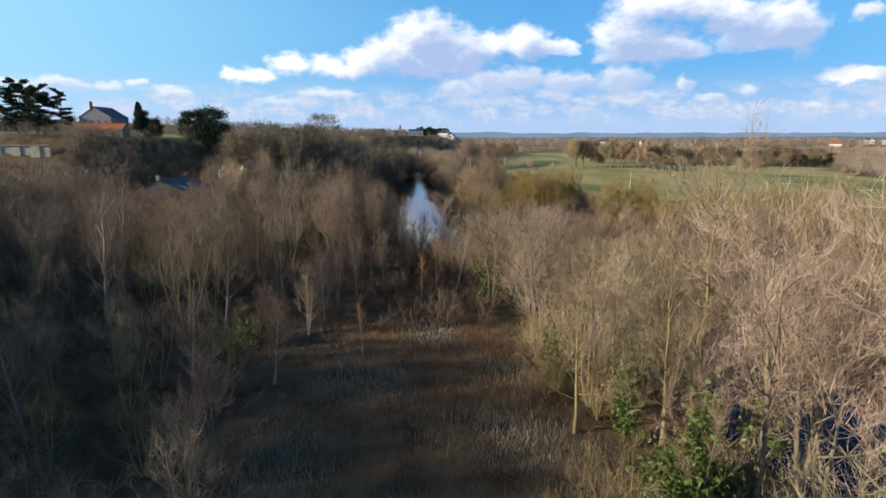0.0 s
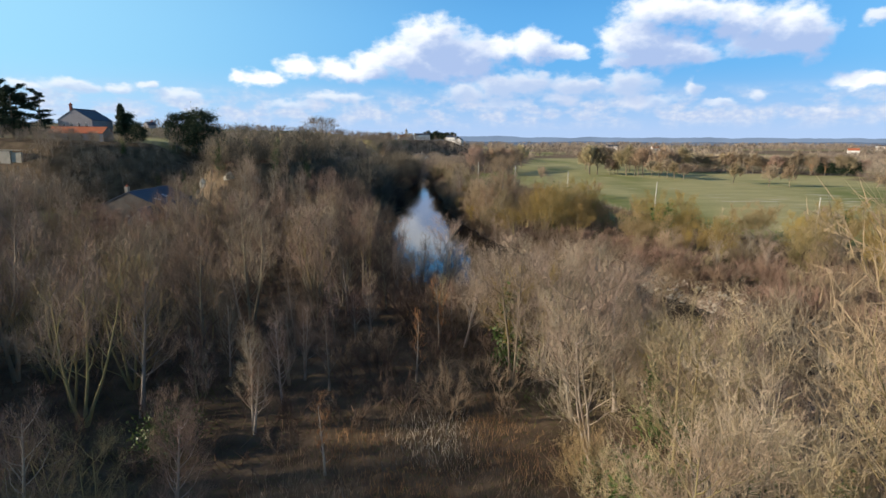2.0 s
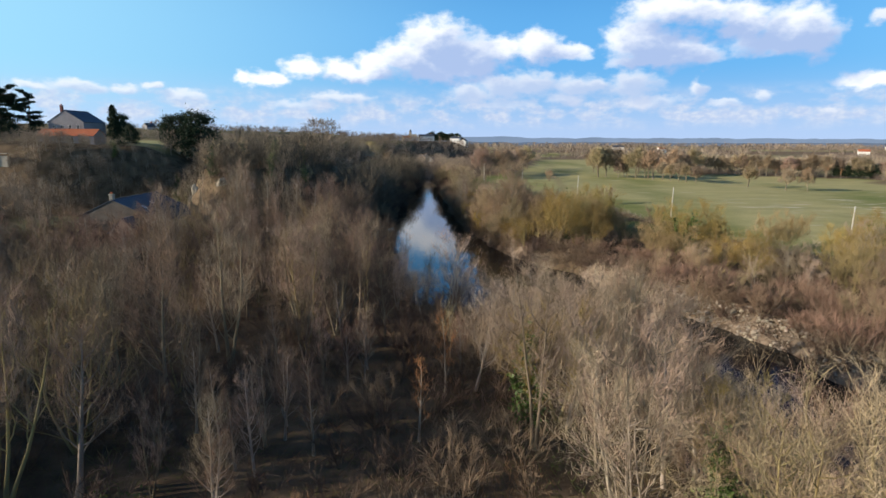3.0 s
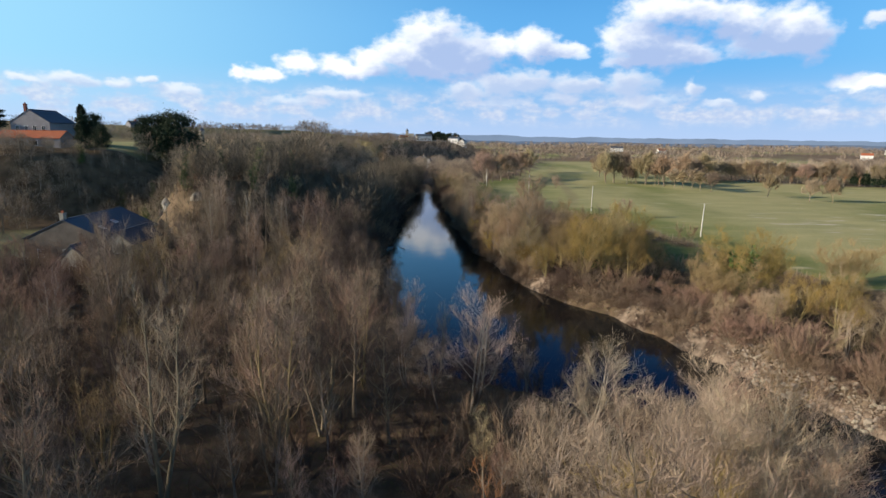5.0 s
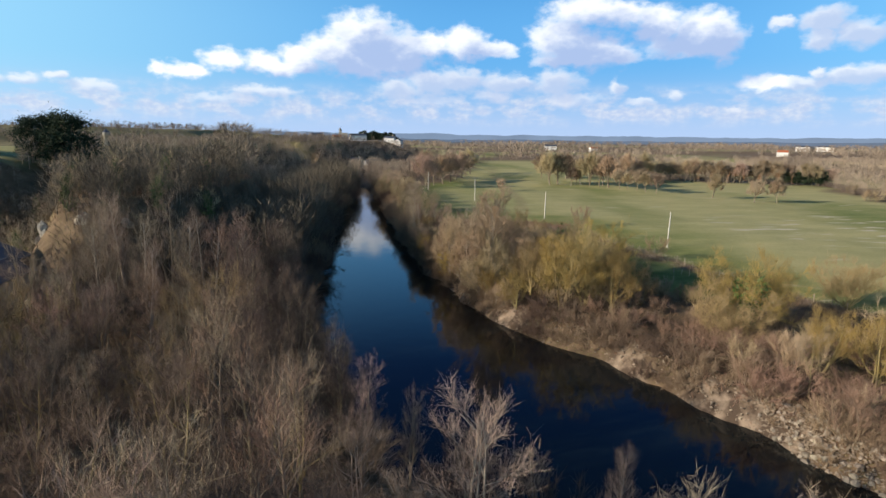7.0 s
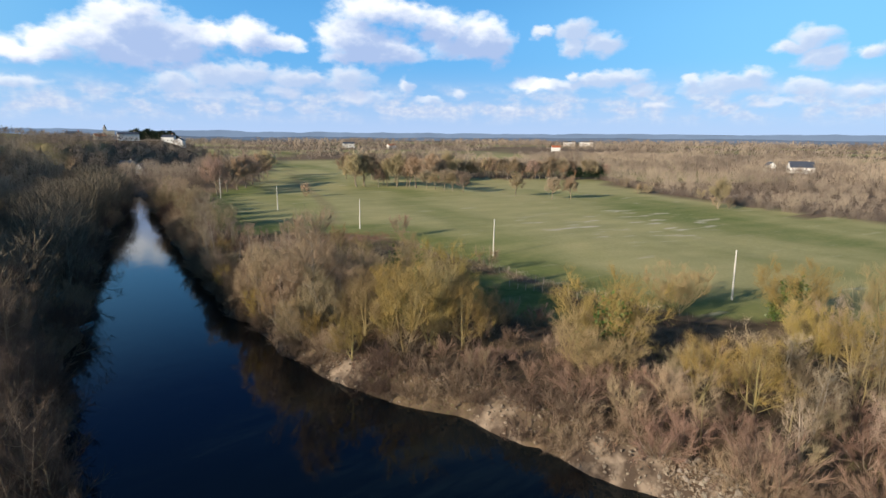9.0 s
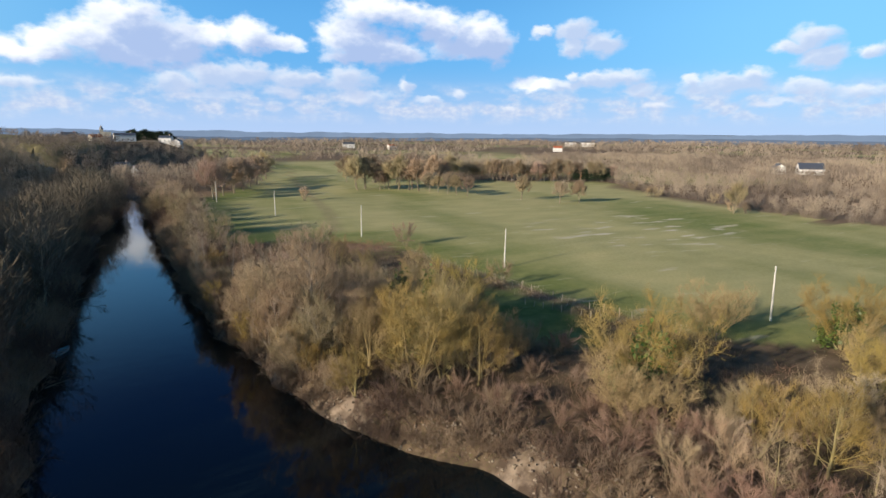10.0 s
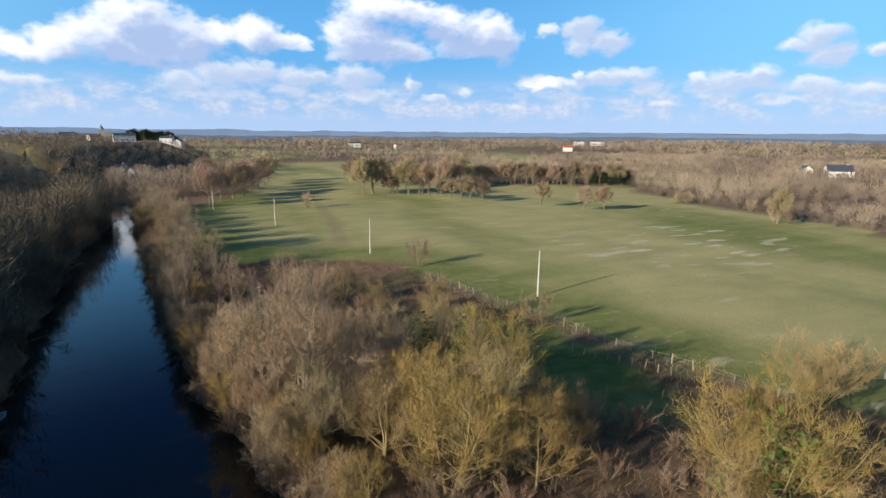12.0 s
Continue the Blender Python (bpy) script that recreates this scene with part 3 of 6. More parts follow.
# ---- trees ----
class Soup:
    """Triangles gathered for one mesh."""

    def __init__(self):
        self.v, self.f, self.n = [], [], 0

    def add(self, v, f):
        self.v.append(np.asarray(v, float))
        self.f.append(np.asarray(f, int) + self.n)
        self.n += len(v)

    def tube(self, pts, radii, sides=5):
        pts = np.asarray(pts, float)
        k = len(pts)
        way = np.gradient(pts, axis=0)
        way /= np.linalg.norm(way, axis=1)[:, None] + 1e-9
        ref = np.array([1.0, 0.13, 0.0]) if abs(way[0][2]) > 0.8 else np.array([0.0, 0.1, 1.0])
        a = np.cross(way, ref)
        a /= np.linalg.norm(a, axis=1)[:, None] + 1e-9
        b = np.cross(way, a)
        ang = np.arange(sides) * 2 * math.pi / sides
        ring = pts[:, None] + np.asarray(radii)[:, None, None] * (np.cos(ang)[None, :, None] * a[:, None] + np.sin(ang)[None, :, None] * b[:, None])
        q = np.arange(sides)
        nxt = (q + 1) % sides
        f = []
        for i in range(k - 1):
            f += [np.stack([i * sides + q, i * sides + nxt, (i + 1) * sides + nxt], 1), np.stack([i * sides + q, (i + 1) * sides + nxt, (i + 1) * sides + q], 1)]
        self.add(ring.reshape(-1, 3), np.concatenate(f))

    def slivers(self, base, way, width, rng):
        """Thin tapered twigs, one triangle each."""
        base, way = np.asarray(base, float), np.asarray(way, float)
        n = len(base)
        side = np.cross(way, rng.normal(size=(n, 3)))
        side *= (np.asarray(width) / 2 / (np.linalg.norm(side, axis=1) + 1e-9))[:, None]
        v = np.stack([base - side, base + side, base + way], 1).reshape(-1, 3)
        self.add(v, np.arange(3 * n).reshape(-1, 3))

    def needles(self, at, length, width, rng):
        """Short dense sprays round each spot."""
        way = rng.normal(size=(len(at), 3)) * [1, 1, 0.6]
        way *= (length * rng.uniform(0.6, 1.3, len(at)) / (np.linalg.norm(way, axis=1) + 1e-9))[:, None]
        self.slivers(at - way * 0.5, way, np.full(len(at), width), rng)

    def leaves(self, at, size, rng):
        """Small four-sided leaves turned every way."""
        n = len(at)
        a = rng.normal(size=(n, 3))
        a /= np.linalg.norm(a, axis=1)[:, None]
        b = np.cross(a, rng.normal(size=(n, 3)))
        b /= np.linalg.norm(b, axis=1)[:, None]
        s = (size * rng.uniform(0.6, 1.3, n))[:, None]
        v = np.stack([at - a * s, at + b * s * 0.6, at + a * s, at - b * s * 0.6], 1).reshape(-1, 3)
        k = np.arange(n)[:, None] * 4
        self.add(v, np.concatenate([k + [[0, 1, 2]], k + [[0, 2, 3]]]))

    def mesh(self, name, mat, smooth_faces=False):
        return mesh_of(name, np.concatenate(self.v), np.concatenate(self.f), mat, smooth_faces)


def curve_path(rng, start, way, length, lift, steps=3, wander=0.12):
    pts, p, w = [np.array(start, float)], np.array(start, float), np.array(way, float)
    for _ in range(steps):
        w = w + np.array([0, 0, lift]) + rng.normal(size=3) * wander
        w /= np.linalg.norm(w)
        p = p + w * length / steps
        pts.append(p.copy())
    return np.array(pts)


def bare_tree(seed, height, spread=0.35, rise=0.5, limbs=16, twigs=2400, twig=1.1, width=0.03, clear=0.28, leaders=1, radius=None, thick=1.0, tilt=0.28, lift=0.25):
    """A leafless tree: trunk with limbs, and its crown of twigs. Returns two Soups."""
    rng = np.random.default_rng(seed)
    wood, crown = Soup(), Soup()
    radius = radius or height * 0.011 + 0.03
    branches = []
    for k in range(leaders):
        off = rng.uniform(0, 6.28)
        off = off if leaders < 4 else k * 6.283 / leaders + rng.uniform(-0.3, 0.3)
        lean = 0.0 if leaders == 1 else tilt * rng.uniform(0.6, 1.3)
        stem = curve_path(rng, (0, 0, -0.5), (math.cos(off) * lean, math.sin(off) * lean, 1), height * rng.uniform(0.84, 0.94), lift, 6, 0.07)
        rad = radius * (1 - np.linspace(0, 0.9, 7)) * (1 if leaders == 1 else 0.75) * thick
        rad[0] *= 1.35
        wood.tube(stem, rad, 6)
        branches.append((stem[3:], 0.25))
        turn = rng.uniform(0, 6.28)
        for i in range(limbs // leaders):
            u = clear + (0.97 - clear) * (i + rng.uniform(0, 1)) / (limbs // leaders)
            s = u * 6
            j = min(int(s), 5)
            start = stem[j] + (stem[j + 1] - stem[j]) * (s - j)
            turn += 2.4 + rng.uniform(-0.5, 0.5)
            up = rise * rng.uniform(0.6, 1.4)
            length = height * spread * (1.15 - 0.75 * u) * rng.uniform(0.7, 1.25)
            path = curve_path(rng, start, (math.cos(turn), math.sin(turn), up), length, 0.14 + rise * 0.12, 4, 0.16)
            r0 = radius * thick * 0.36 * (1.1 - 0.6 * u)
            wood.tube(path, r0 * np.array([1.0, 0.75, 0.5, 0.32, 0.15]), 3)
            branches.append((path[1:], 1.0))
            for _ in range(4):
                q = rng.uniform(0.25, 0.95) * 4
                j2 = min(int(q), 3)
                s2 = path[j2] + (path[j2 + 1] - path[j2]) * (q - j2)
                w2 = (path[j2 + 1] - path[j2]) / np.linalg.norm(path[j2 + 1] - path[j2]) + rng.normal(size=3) * 0.55 + [0, 0, 0.2]
                sub = curve_path(rng, s2, w2, length * rng.uniform(0.3, 0.55), 0.12, 2, 0.15)
                seg = sub[1:] - sub[:-1]
                wood.slivers(np.repeat(sub[:-1], 2, 0), np.repeat(seg, 2, 0) * 1.15, np.repeat([r0 * 0.45, r0 * 0.3], 2), rng)
                branches.append((sub, 1.0))
    # sprays of twigs along the branches
    weight = np.array([w * np.linalg.norm(p[-1] - p[0]) for p, w in branches])
    pick = rng.choice(len(branches), twigs, p=weight / weight.sum())
    base, way = np.empty((twigs, 3)), np.empty((twigs, 3))
    for i, b in enumerate(pick):
        p = branches[b][0]
        q = math.sqrt(rng.uniform(0.02, 1)) * (len(p) - 1)
        j = min(int(q), len(p) - 2)
        seg = p[j + 1] - p[j]
        base[i] = p[j] + seg * (q - j)
        way[i] = seg / (np.linalg.norm(seg) + 1e-9)
    way += rng.normal(size=(twigs, 3)) * 0.5 + [0, 0, 0.35 * rise]
    way /= np.linalg.norm(way, axis=1)[:, None]
    way *= (twig * rng.uniform(0.45, 1.25, twigs))[:, None]
    half = twigs // 2
    base[half:] = base[:twigs - half] + way[:twigs - half] * rng.uniform(0.35, 0.95, (twigs - half, 1))
    way[half:] *= 0.7
    crown.slivers(base, way, width * rng.uniform(0.6, 1.3, twigs), rng)
    return wood, crown


def bare_shrub(seed, height, stems=13, twigs=2600, twig=1.15, width=0.022, lean=0.6):
    rng = np.random.default_rng(seed)
    wood, crown = Soup(), Soup()
    paths = []
    for i in range(stems):
        a = i * 2.4 + rng.uniform(-0.4, 0.4)
        l = lean * rng.uniform(0.3, 1.3)
        p = curve_path(rng, (math.cos(a) * 0.25, math.sin(a) * 0.25, -0.3), (math.cos(a) * l, math.sin(a) * l, 1), height * rng.uniform(0.65, 1.1), 0.02, 4, 0.12)
        wood.tube(p, (0.014 + height * 0.0042) * np.array([1.0, 0.8, 0.6, 0.4, 0.15]), 3)
        paths.append(p)
        for _ in range(3):
            q = rng.uniform(0.3, 0.9) * 4
            j = min(int(q), 3)
            seg = p[j + 1] - p[j]
            s = curve_path(rng, p[j] + seg * (q - j), seg / np.linalg.norm(seg) + rng.normal(size=3) * 0.5, height * rng.uniform(0.2, 0.4), 0.05, 2, 0.12)
            wood.slivers(np.repeat(s[:-1], 2, 0), np.repeat(s[1:] - s[:-1], 2, 0) * 1.1, np.full(4, height * 0.006), rng)
            paths.append(s)
    base, way = np.empty((twigs, 3)), np.empty((twigs, 3))
    for i in range(twigs):
        p = paths[rng.integers(len(paths))]
        q = rng.uniform(0.15, 1) * (len(p) - 1)
        j = min(int(q), len(p) - 2)
        seg = p[j + 1] - p[j]
        base[i] = p[j] + seg * (q - j)
        way[i] = seg / np.linalg.norm(seg)
    way += rng.normal(size=(twigs, 3)) * 0.45 + [0, 0, 0.2]
    way /= np.linalg.norm(way, axis=1)[:, None]
    way *= (twig * rng.uniform(0.4, 1.3, twigs))[:, None]
    crown.slivers(base, way, width * rng.uniform(0.6, 1.3, twigs), rng)
    return wood, crown


def part(name, me, parent, label=""):
    ob = new(name, me)
    ob.parent = parent
    return tagged(ob, label)


def tree_thing(name, soups, mats, label, category, ivy=None):
    base = new(name)
    part("trunk", soups[0].mesh(name + "_trunk", mats[0], True), base)
    part("crown", soups[1].mesh(name + "_crown", mats[1]), base)
    if ivy:
        part("ivy", ivy.mesh(name + "_ivy", IVY), base, "glossy green ivy leaves")
    return tagged(base, label, category)


def ivy_on(seed, height, girth, count, size=0.22):
    """Clumps of ivy round the trunk and lower limbs."""
    rng = np.random.default_rng(seed)
    s = Soup()
    knots = 26
    kz = rng.uniform(0.08, 1.0, knots) * height
    kr = girth * (1.15 - kz / height * 0.5) * np.sqrt(rng.uniform(0, 1, knots))
    ka = rng.uniform(0, 6.28, knots)
    k = rng.integers(knots, size=count)
    at = np.stack([np.cos(ka[k]) * kr[k], np.sin(ka[k]) * kr[k], kz[k]], 1) + rng.normal(size=(count, 3)) * [0.42, 0.42, 0.6]
    s.leaves(at, size, rng)
    return s


STOCK = {}


def stock(kind, *things):
    STOCK[kind] = [[ob, 0.0] for ob in things]


def plant(kind, which, x, y, size=1.0, spin=0.0, z=None, group="", lean=(0, 0)):
    """Stands one tree of a kind on the land. The first use of a shape places the built one, later uses copy it."""
    entry = STOCK[kind][which % len(STOCK[kind])]
    ground = max(float(land(x, y)), WATER - 0.2) if z is None else z
    at = pose(x, y, ground, lean[0], lean[1], spin)
    if entry[1]:
        ob = copy_thing(entry[0], at @ Matrix.Scale(size / entry[1], 4))
    else:
        ob, entry[1] = entry[0], size
        ob.matrix_basis = at @ Matrix.Scale(size, 4)
    return tagged(ob, group=group)


def scatter(seed, box, gap, keep):
    """Loosely even spots in a box x0, x1, y0, y1, where keep(x, y) is true."""
    rng = np.random.default_rng(seed)
    x, y = np.meshgrid(np.arange(box[0], box[1], gap), np.arange(box[2], box[3], gap))
    x = x.ravel() + rng.uniform(-0.48, 0.48, x.size) * gap
    y = y.ravel() + rng.uniform(-0.48, 0.48, y.size) * gap
    ok = keep(x, y)
    return x[ok], y[ok], rng


def dry_land(x, y, margin=1.0):
    return bank_distance(x, y)[0] > margin


def flight_room(x, y):
    """How high a tree may grow below the flown line."""
    line = np.interp(y, (0, 32, 55, 77, 95, 117), (5.7, 6.4, 3.6, 1.5, 4.3, 11.1))
    return np.where(np.abs(x - line) < 7, 12.0, 30.0)


GLADE = ((-7, 40), (-4, 60), (-1, 66), (12, 72), (14, 60), (15, 44), (19, 34), (0, 30))
THICKET = ((-12, 64), (-14, 84), (-6, 96), (10, 98), (15, 88), (14, 66))
HOUSE_YARD = ((-74, 138), (-96, 176), (-96, 206), (-70, 206), (-62, 180), (-46, 176), (-44, 150), (-48, 138))

stock("poplar",
      tree_thing("poplar_tree", bare_tree(1, 15.5, 0.25, 0.85, 26, 2700, 1.4, 0.021, 0.22, thick=1.25), (BIRCH, TWIG_BROWN), "slender leafless riverside tree with pale trunk and brown twigs", "tree"),
      tree_thing("poplar_tree", bare_tree(2, 14.5, 0.28, 0.75, 24, 2700, 1.4, 0.021, 0.25, thick=1.25), (BIRCH, TWIG_PINK), "slender leafless riverside tree with pale trunk and reddish twigs", "tree"),
      tree_thing("poplar_tree", bare_tree(3, 16.5, 0.23, 0.95, 26, 2700, 1.4, 0.021, 0.20, 2, thick=1.25), (BARK, TWIG_BROWN), "twin-stemmed slender leafless riverside tree with brown twigs", "tree"),
      tree_thing("poplar_tree", bare_tree(4, 13.0, 0.26, 0.9, 20, 2300, 1.4, 0.022, 0.25, thick=1.25), (BARK, TWIG_TAN), "slender leafless riverside tree with grey bark and tan twigs", "tree"))
stock("ash",
      tree_thing("ash_tree", bare_tree(11, 15, 0.36, 0.55, 22, 3000, 1.4, 0.021, 0.28, 2, thick=1.05), (BARK, TWIG_GREY), "broad leafless tree with forked trunk and pale greyish twigs", "tree"),
      tree_thing("ash_tree", bare_tree(12, 13, 0.42, 0.5, 22, 3000, 1.35, 0.021, 0.24, thick=1.05), (BARK_YELLOW, TWIG_TAN), "broad leafless tree with lichen-covered limbs and tan twigs", "tree"),
      tree_thing("ash_tree", bare_tree(13, 12, 0.40, 0.65, 21, 3000, 1.35, 0.021, 0.22, 3, thick=1.05), (BIRCH, TWIG_GREY), "many-stemmed leafless tree with pale limbs and greyish-pink twigs", "tree"))
stock("wood_tree",
      tree_thing("woodland_tree", bare_tree(18, 14, 0.32, 0.75, 24, 3000, 1.4, 0.022, 0.30, 2, thick=1.2), (BARK, TWIG_BROWN), "broad leafless woodland tree with forked grey trunk and brown twigs", "tree"),
      tree_thing("woodland_tree", bare_tree(19, 12.5, 0.37, 0.6, 24, 3000, 1.4, 0.022, 0.30, thick=1.2), (BARK, TWIG_PINK), "spreading leafless woodland tree with reddish-brown twigs", "tree"),
      tree_thing("woodland_tree", bare_tree(20, 13, 0.30, 0.9, 24, 3000, 1.4, 0.022, 0.28, 3, thick=1.1), (BARK_YELLOW, TWIG_BROWN), "many-stemmed leafless woodland tree with lichen-covered limbs", "tree"),
      tree_thing("woodland_tree", bare_tree(29, 11.5, 0.42, 0.55, 28, 3600, 1.3, 0.022, 0.16, 4, thick=1.1, tilt=0.5), (BARK_YELLOW, TWIG_OLIVE), "bushy leafless woodland tree with olive-brown lichened twigs", "tree"))
stock("willow",
      tree_thing("willow_tree", bare_tree(21, 10, 0.42, 0.5, 33, 6000, 1.3, 0.025, 0.12, 3, thick=1.6, tilt=0.4), (BARK_YELLOW, TWIG_YELLOW), "bushy leafless willow with yellow twigs on the river bank", "tree"),
      tree_thing("willow_tree", bare_tree(22, 9, 0.46, 0.45, 33, 5600, 1.3, 0.025, 0.10, 3, thick=1.5, tilt=0.45), (BARK_YELLOW, TWIG_OLIVE), "bushy leafless willow with olive-straw twigs on the river bank", "tree"),
      tree_thing("willow_tree", bare_tree(23, 9, 0.46, 0.5, 32, 6000, 1.3, 0.025, 0.12, 4, thick=1.6, tilt=0.4), (BARK_YELLOW, TWIG_YELLOW), "bushy yellow-twigged willow with green ivy in its crown", "tree", ivy_on(5, 6.5, 2.0, 900)))
stock("dome",
      tree_thing("pollard_willow", bare_tree(24, 9.5, 0.34, 0.35, 88, 12500, 1.05, 0.023, 0.18, 11, tilt=0.85, thick=0.75, lift=0.06), (BARK_YELLOW, TWIG_YELLOW), "wide domed old willow with yellow branches and ivy", "tree", ivy_on(8, 5.5, 2.6, 1100)),
      tree_thing("pollard_willow", bare_tree(25, 8.0, 0.36, 0.35, 80, 11500, 1.05, 0.023, 0.18, 10, tilt=0.95, thick=0.75, lift=0.06), (BARK_YELLOW, TWIG_OLIVE), "wide domed old willow with olive-tan branches", "tree"))
stock("shrub",
      tree_thing("shrub", bare_shrub(31, 4.6), (BARK, TWIG_PINK), "leafless shrub with a fan of reddish stems", "shrub"),
      tree_thing("shrub", bare_shrub(32, 3.8, 15, 2700, 1.15, 0.022, 0.85), (BIRCH, TWIG_PINK), "wide leafless shrub with pale stems and reddish twigs", "shrub"),
      tree_thing("shrub", bare_shrub(33, 5.2, 11, 2600, 1.25, 0.022, 0.45), (BARK, TWIG_TAN), "tall leafless shrub with tan twigs", "shrub"),
      tree_thing("shrub", bare_shrub(34, 3.0, 13, 2000, 0.95, 0.022, 0.8), (BARK, TWIG_BROWN), "low leafless shrub with dark brown twigs", "shrub"))
stock("shade_dark",
      tree_thing("alder_tree", bare_tree(45, 14, 0.28, 0.8, 28, 4200, 1.3, 0.024, 0.15, thick=1.1), (BARK, TWIG_SHADE_DARK), "leafless riverside tree with dense twigs coloured dark for shade", "tree"),
      tree_thing("alder_tree", bare_tree(46, 12, 0.34, 0.65, 30, 4600, 1.3, 0.024, 0.12, 3, thick=1.1), (BARK, TWIG_SHADE_DARK), "many-stemmed leafless bank tree with twigs coloured dark for shade", "tree"))
stock("bank_ash", tree_thing("bank_ash", bare_tree(17, 15, 0.36, 0.6, 30, 8600, 1.4, 0.030, 0.30, 2, thick=1.5), (BIRCH, TWIG_TAN), "tall leafless tree with pale forked trunk and tan twigs", "tree"))
stock("bank_willow",
      tree_thing("bank_tree", bare_tree(27, 10, 0.44, 0.55, 33, 6800, 1.3, 0.028, 0.12, 3, thick=1.4, tilt=0.4), (BIRCH, TWIG_TAN), "bushy leafless bank tree with pale stems and straw-tan twigs", "tree"),
      tree_thing("bank_tree", bare_tree(28, 9, 0.46, 0.5, 32, 6800, 1.3, 0.028, 0.10, 4, thick=1.4, tilt=0.45), (BARK, TWIG_TAN), "bushy leafless bank tree with grey-tan twigs", "tree"))
stock("field",
      tree_thing("field_tree", bare_tree(15, 10, 0.44, 0.6, 30, 4600, 1.3, 0.085, 0.30, 2, thick=1.5, tilt=0.25), (BARK, TWIG_TAN), "round-crowned leafless tree standing in the meadow", "tree"),
      tree_thing("field_tree", bare_tree(16, 9.5, 0.48, 0.5, 30, 4600, 1.3, 0.085, 0.28, 1, thick=1.5), (BARK, TWIG_BROWN), "wide round-crowned leafless tree beside the meadow", "tree"))
stock("ivied", tree_thing("ivied_tree", bare_tree(41, 11, 0.32, 0.7, 16, 2600, 1.4, 0.020, 0.25, 2), (BARK, TWIG_TAN), "leafless tree with its trunk wrapped in green ivy", "tree", ivy_on(6, 8.0, 1.3, 1100)))
stock("sapling", tree_thing("sapling", bare_tree(51, 6, 0.16, 1.0, 12, 420, 0.6, 0.022, 0.2), (BIRCH, LEAF_RED), "thin sapling holding some rust-coloured dead leaves", "sapling"))


BRUSH = []


def brush(x, y, size):
    """Marks a spot for the dense nameless brush of the woods."""
    BRUSH.append((x, y, size))


# ---- woods west of the river ----
def west_wood():
    def keep(x, y):
        return dry_land(x, y, 1.2) & (x < np.interp(y, ys, EAST)) & (x > np.interp(y, (0, 90, 130, 150), (-60, -66, -84, -84))) & ~inside(GLADE, x, y) & ~inside(THICKET, x, y) & ~inside(HOUSE_YARD, x, y) & (x < np.interp(y, (60, 95), (14, 9)))

    x, y, rng = scatter(101, (-86, 20, 14, 170), 5.0, keep)
    for a, b in zip(x, y):
        r, spin, size = rng.uniform(), rng.uniform(0, 360), rng.uniform(0.80, 1.10)
        if a < -16 and 84 < b < 146:
            size *= 0.74
        if b < 66:
            size *= 0.58 if b < 42 else 0.68
        # Some trees take the shade-coloured twigs, more of them near the water.
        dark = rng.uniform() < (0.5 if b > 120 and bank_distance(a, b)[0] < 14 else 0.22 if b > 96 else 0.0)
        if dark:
            plant("shade_dark", int(rng.integers(2)), a, b, size * (0.62 if bank_distance(a, b)[0] < 9 else 0.9), spin, group="riverside wood")
        elif float(flight_room(a, b)) < 20 or (bank_distance(a, b)[0] < 9 and b > 96):
            if r < 0.6:
                plant("poplar", int(rng.integers(3)), a, b, size * 0.58, spin, group="riverside wood")
            else:
                brush(a, b, size * 1.2)
        elif a > -62 and min(abs(b - 64 - 0.2 * a), abs(b - 47 - 0.2 * a)) < 2.6:
            brush(a, b, size)
        elif r < 0.60 and b < 150:
            plant("wood_tree", int(rng.integers(4)), a, b, size * 0.98, spin, group="riverside wood")
        elif r < 0.76 or (r < 0.86 and (b > 86 or a > -30)):
            plant("poplar", int(rng.integers(4 if b < 86 and a < -30 else 3)), a, b, size, spin, group="riverside wood")
        elif r < 0.88:
            plant("ash", int(rng.integers(3)), a, b, size * 0.95, spin, group="riverside wood")
        else:
            brush(a, b, size * 1.5)
    for k, (a, b, s) in enumerate(((-38, 126, 0.95), (-42, 128.5, 0.9), (-35, 121, 0.95), (-44.5, 133, 0.85), (-32, 117, 0.9), (-58, 140, 0.7), (-64, 136, 0.75))):
        plant("poplar", k, a, b, s, k * 70, group="riverside wood")
    x, y, rng = scatter(136, (-78, -47, 139, 155), 2.6, lambda x, y: dry_land(x, y))
    for a, b in zip(x, y):
        if rng.uniform() < 0.2:
            plant("wood_tree", int(rng.integers(3)), a, b, rng.uniform(0.42, 0.55), rng.uniform(0, 360), group="riverside wood")
        else:
            brush(a, b, rng.uniform(0.8, 1.35))
    for a, b, s in ((-0.6, 60.2, 1.05), (4.7, 74.5, 1.25), (6.6, 82.5, 1.5)):
        plant("sapling", 0, a, b, s, a * 40, group="saplings in the clearing")
    x, y, rng = scatter(102, (-14, 16, 64, 99), 3.2, lambda x, y: inside(THICKET, x, y) & dry_land(x, y, 1))
    for a, b in zip(x, y):
        if a < -3 + 0.12 * (b - 64) and rng.uniform() < 0.62:
            plant("poplar", int(rng.integers(3)), a, b, rng.uniform(0.36, 0.52), rng.uniform(0, 360), group="riverside wood")
        else:
            brush(a, b, rng.uniform(0.55, 1.0) * (1.6 if b > 88 else 1))
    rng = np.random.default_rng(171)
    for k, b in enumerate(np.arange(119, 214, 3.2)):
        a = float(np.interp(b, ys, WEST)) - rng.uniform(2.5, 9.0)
        plant("shade_dark", k, a, float(b), rng.uniform(0.6, 0.9), k * 59, group="riverside wood")
    x, y, rng = scatter(115, (-66, 0, 16, 168), 6.2, keep)
    for a, b in zip(x, y):
        brush(a, b, rng.uniform(0.7, 1.2))


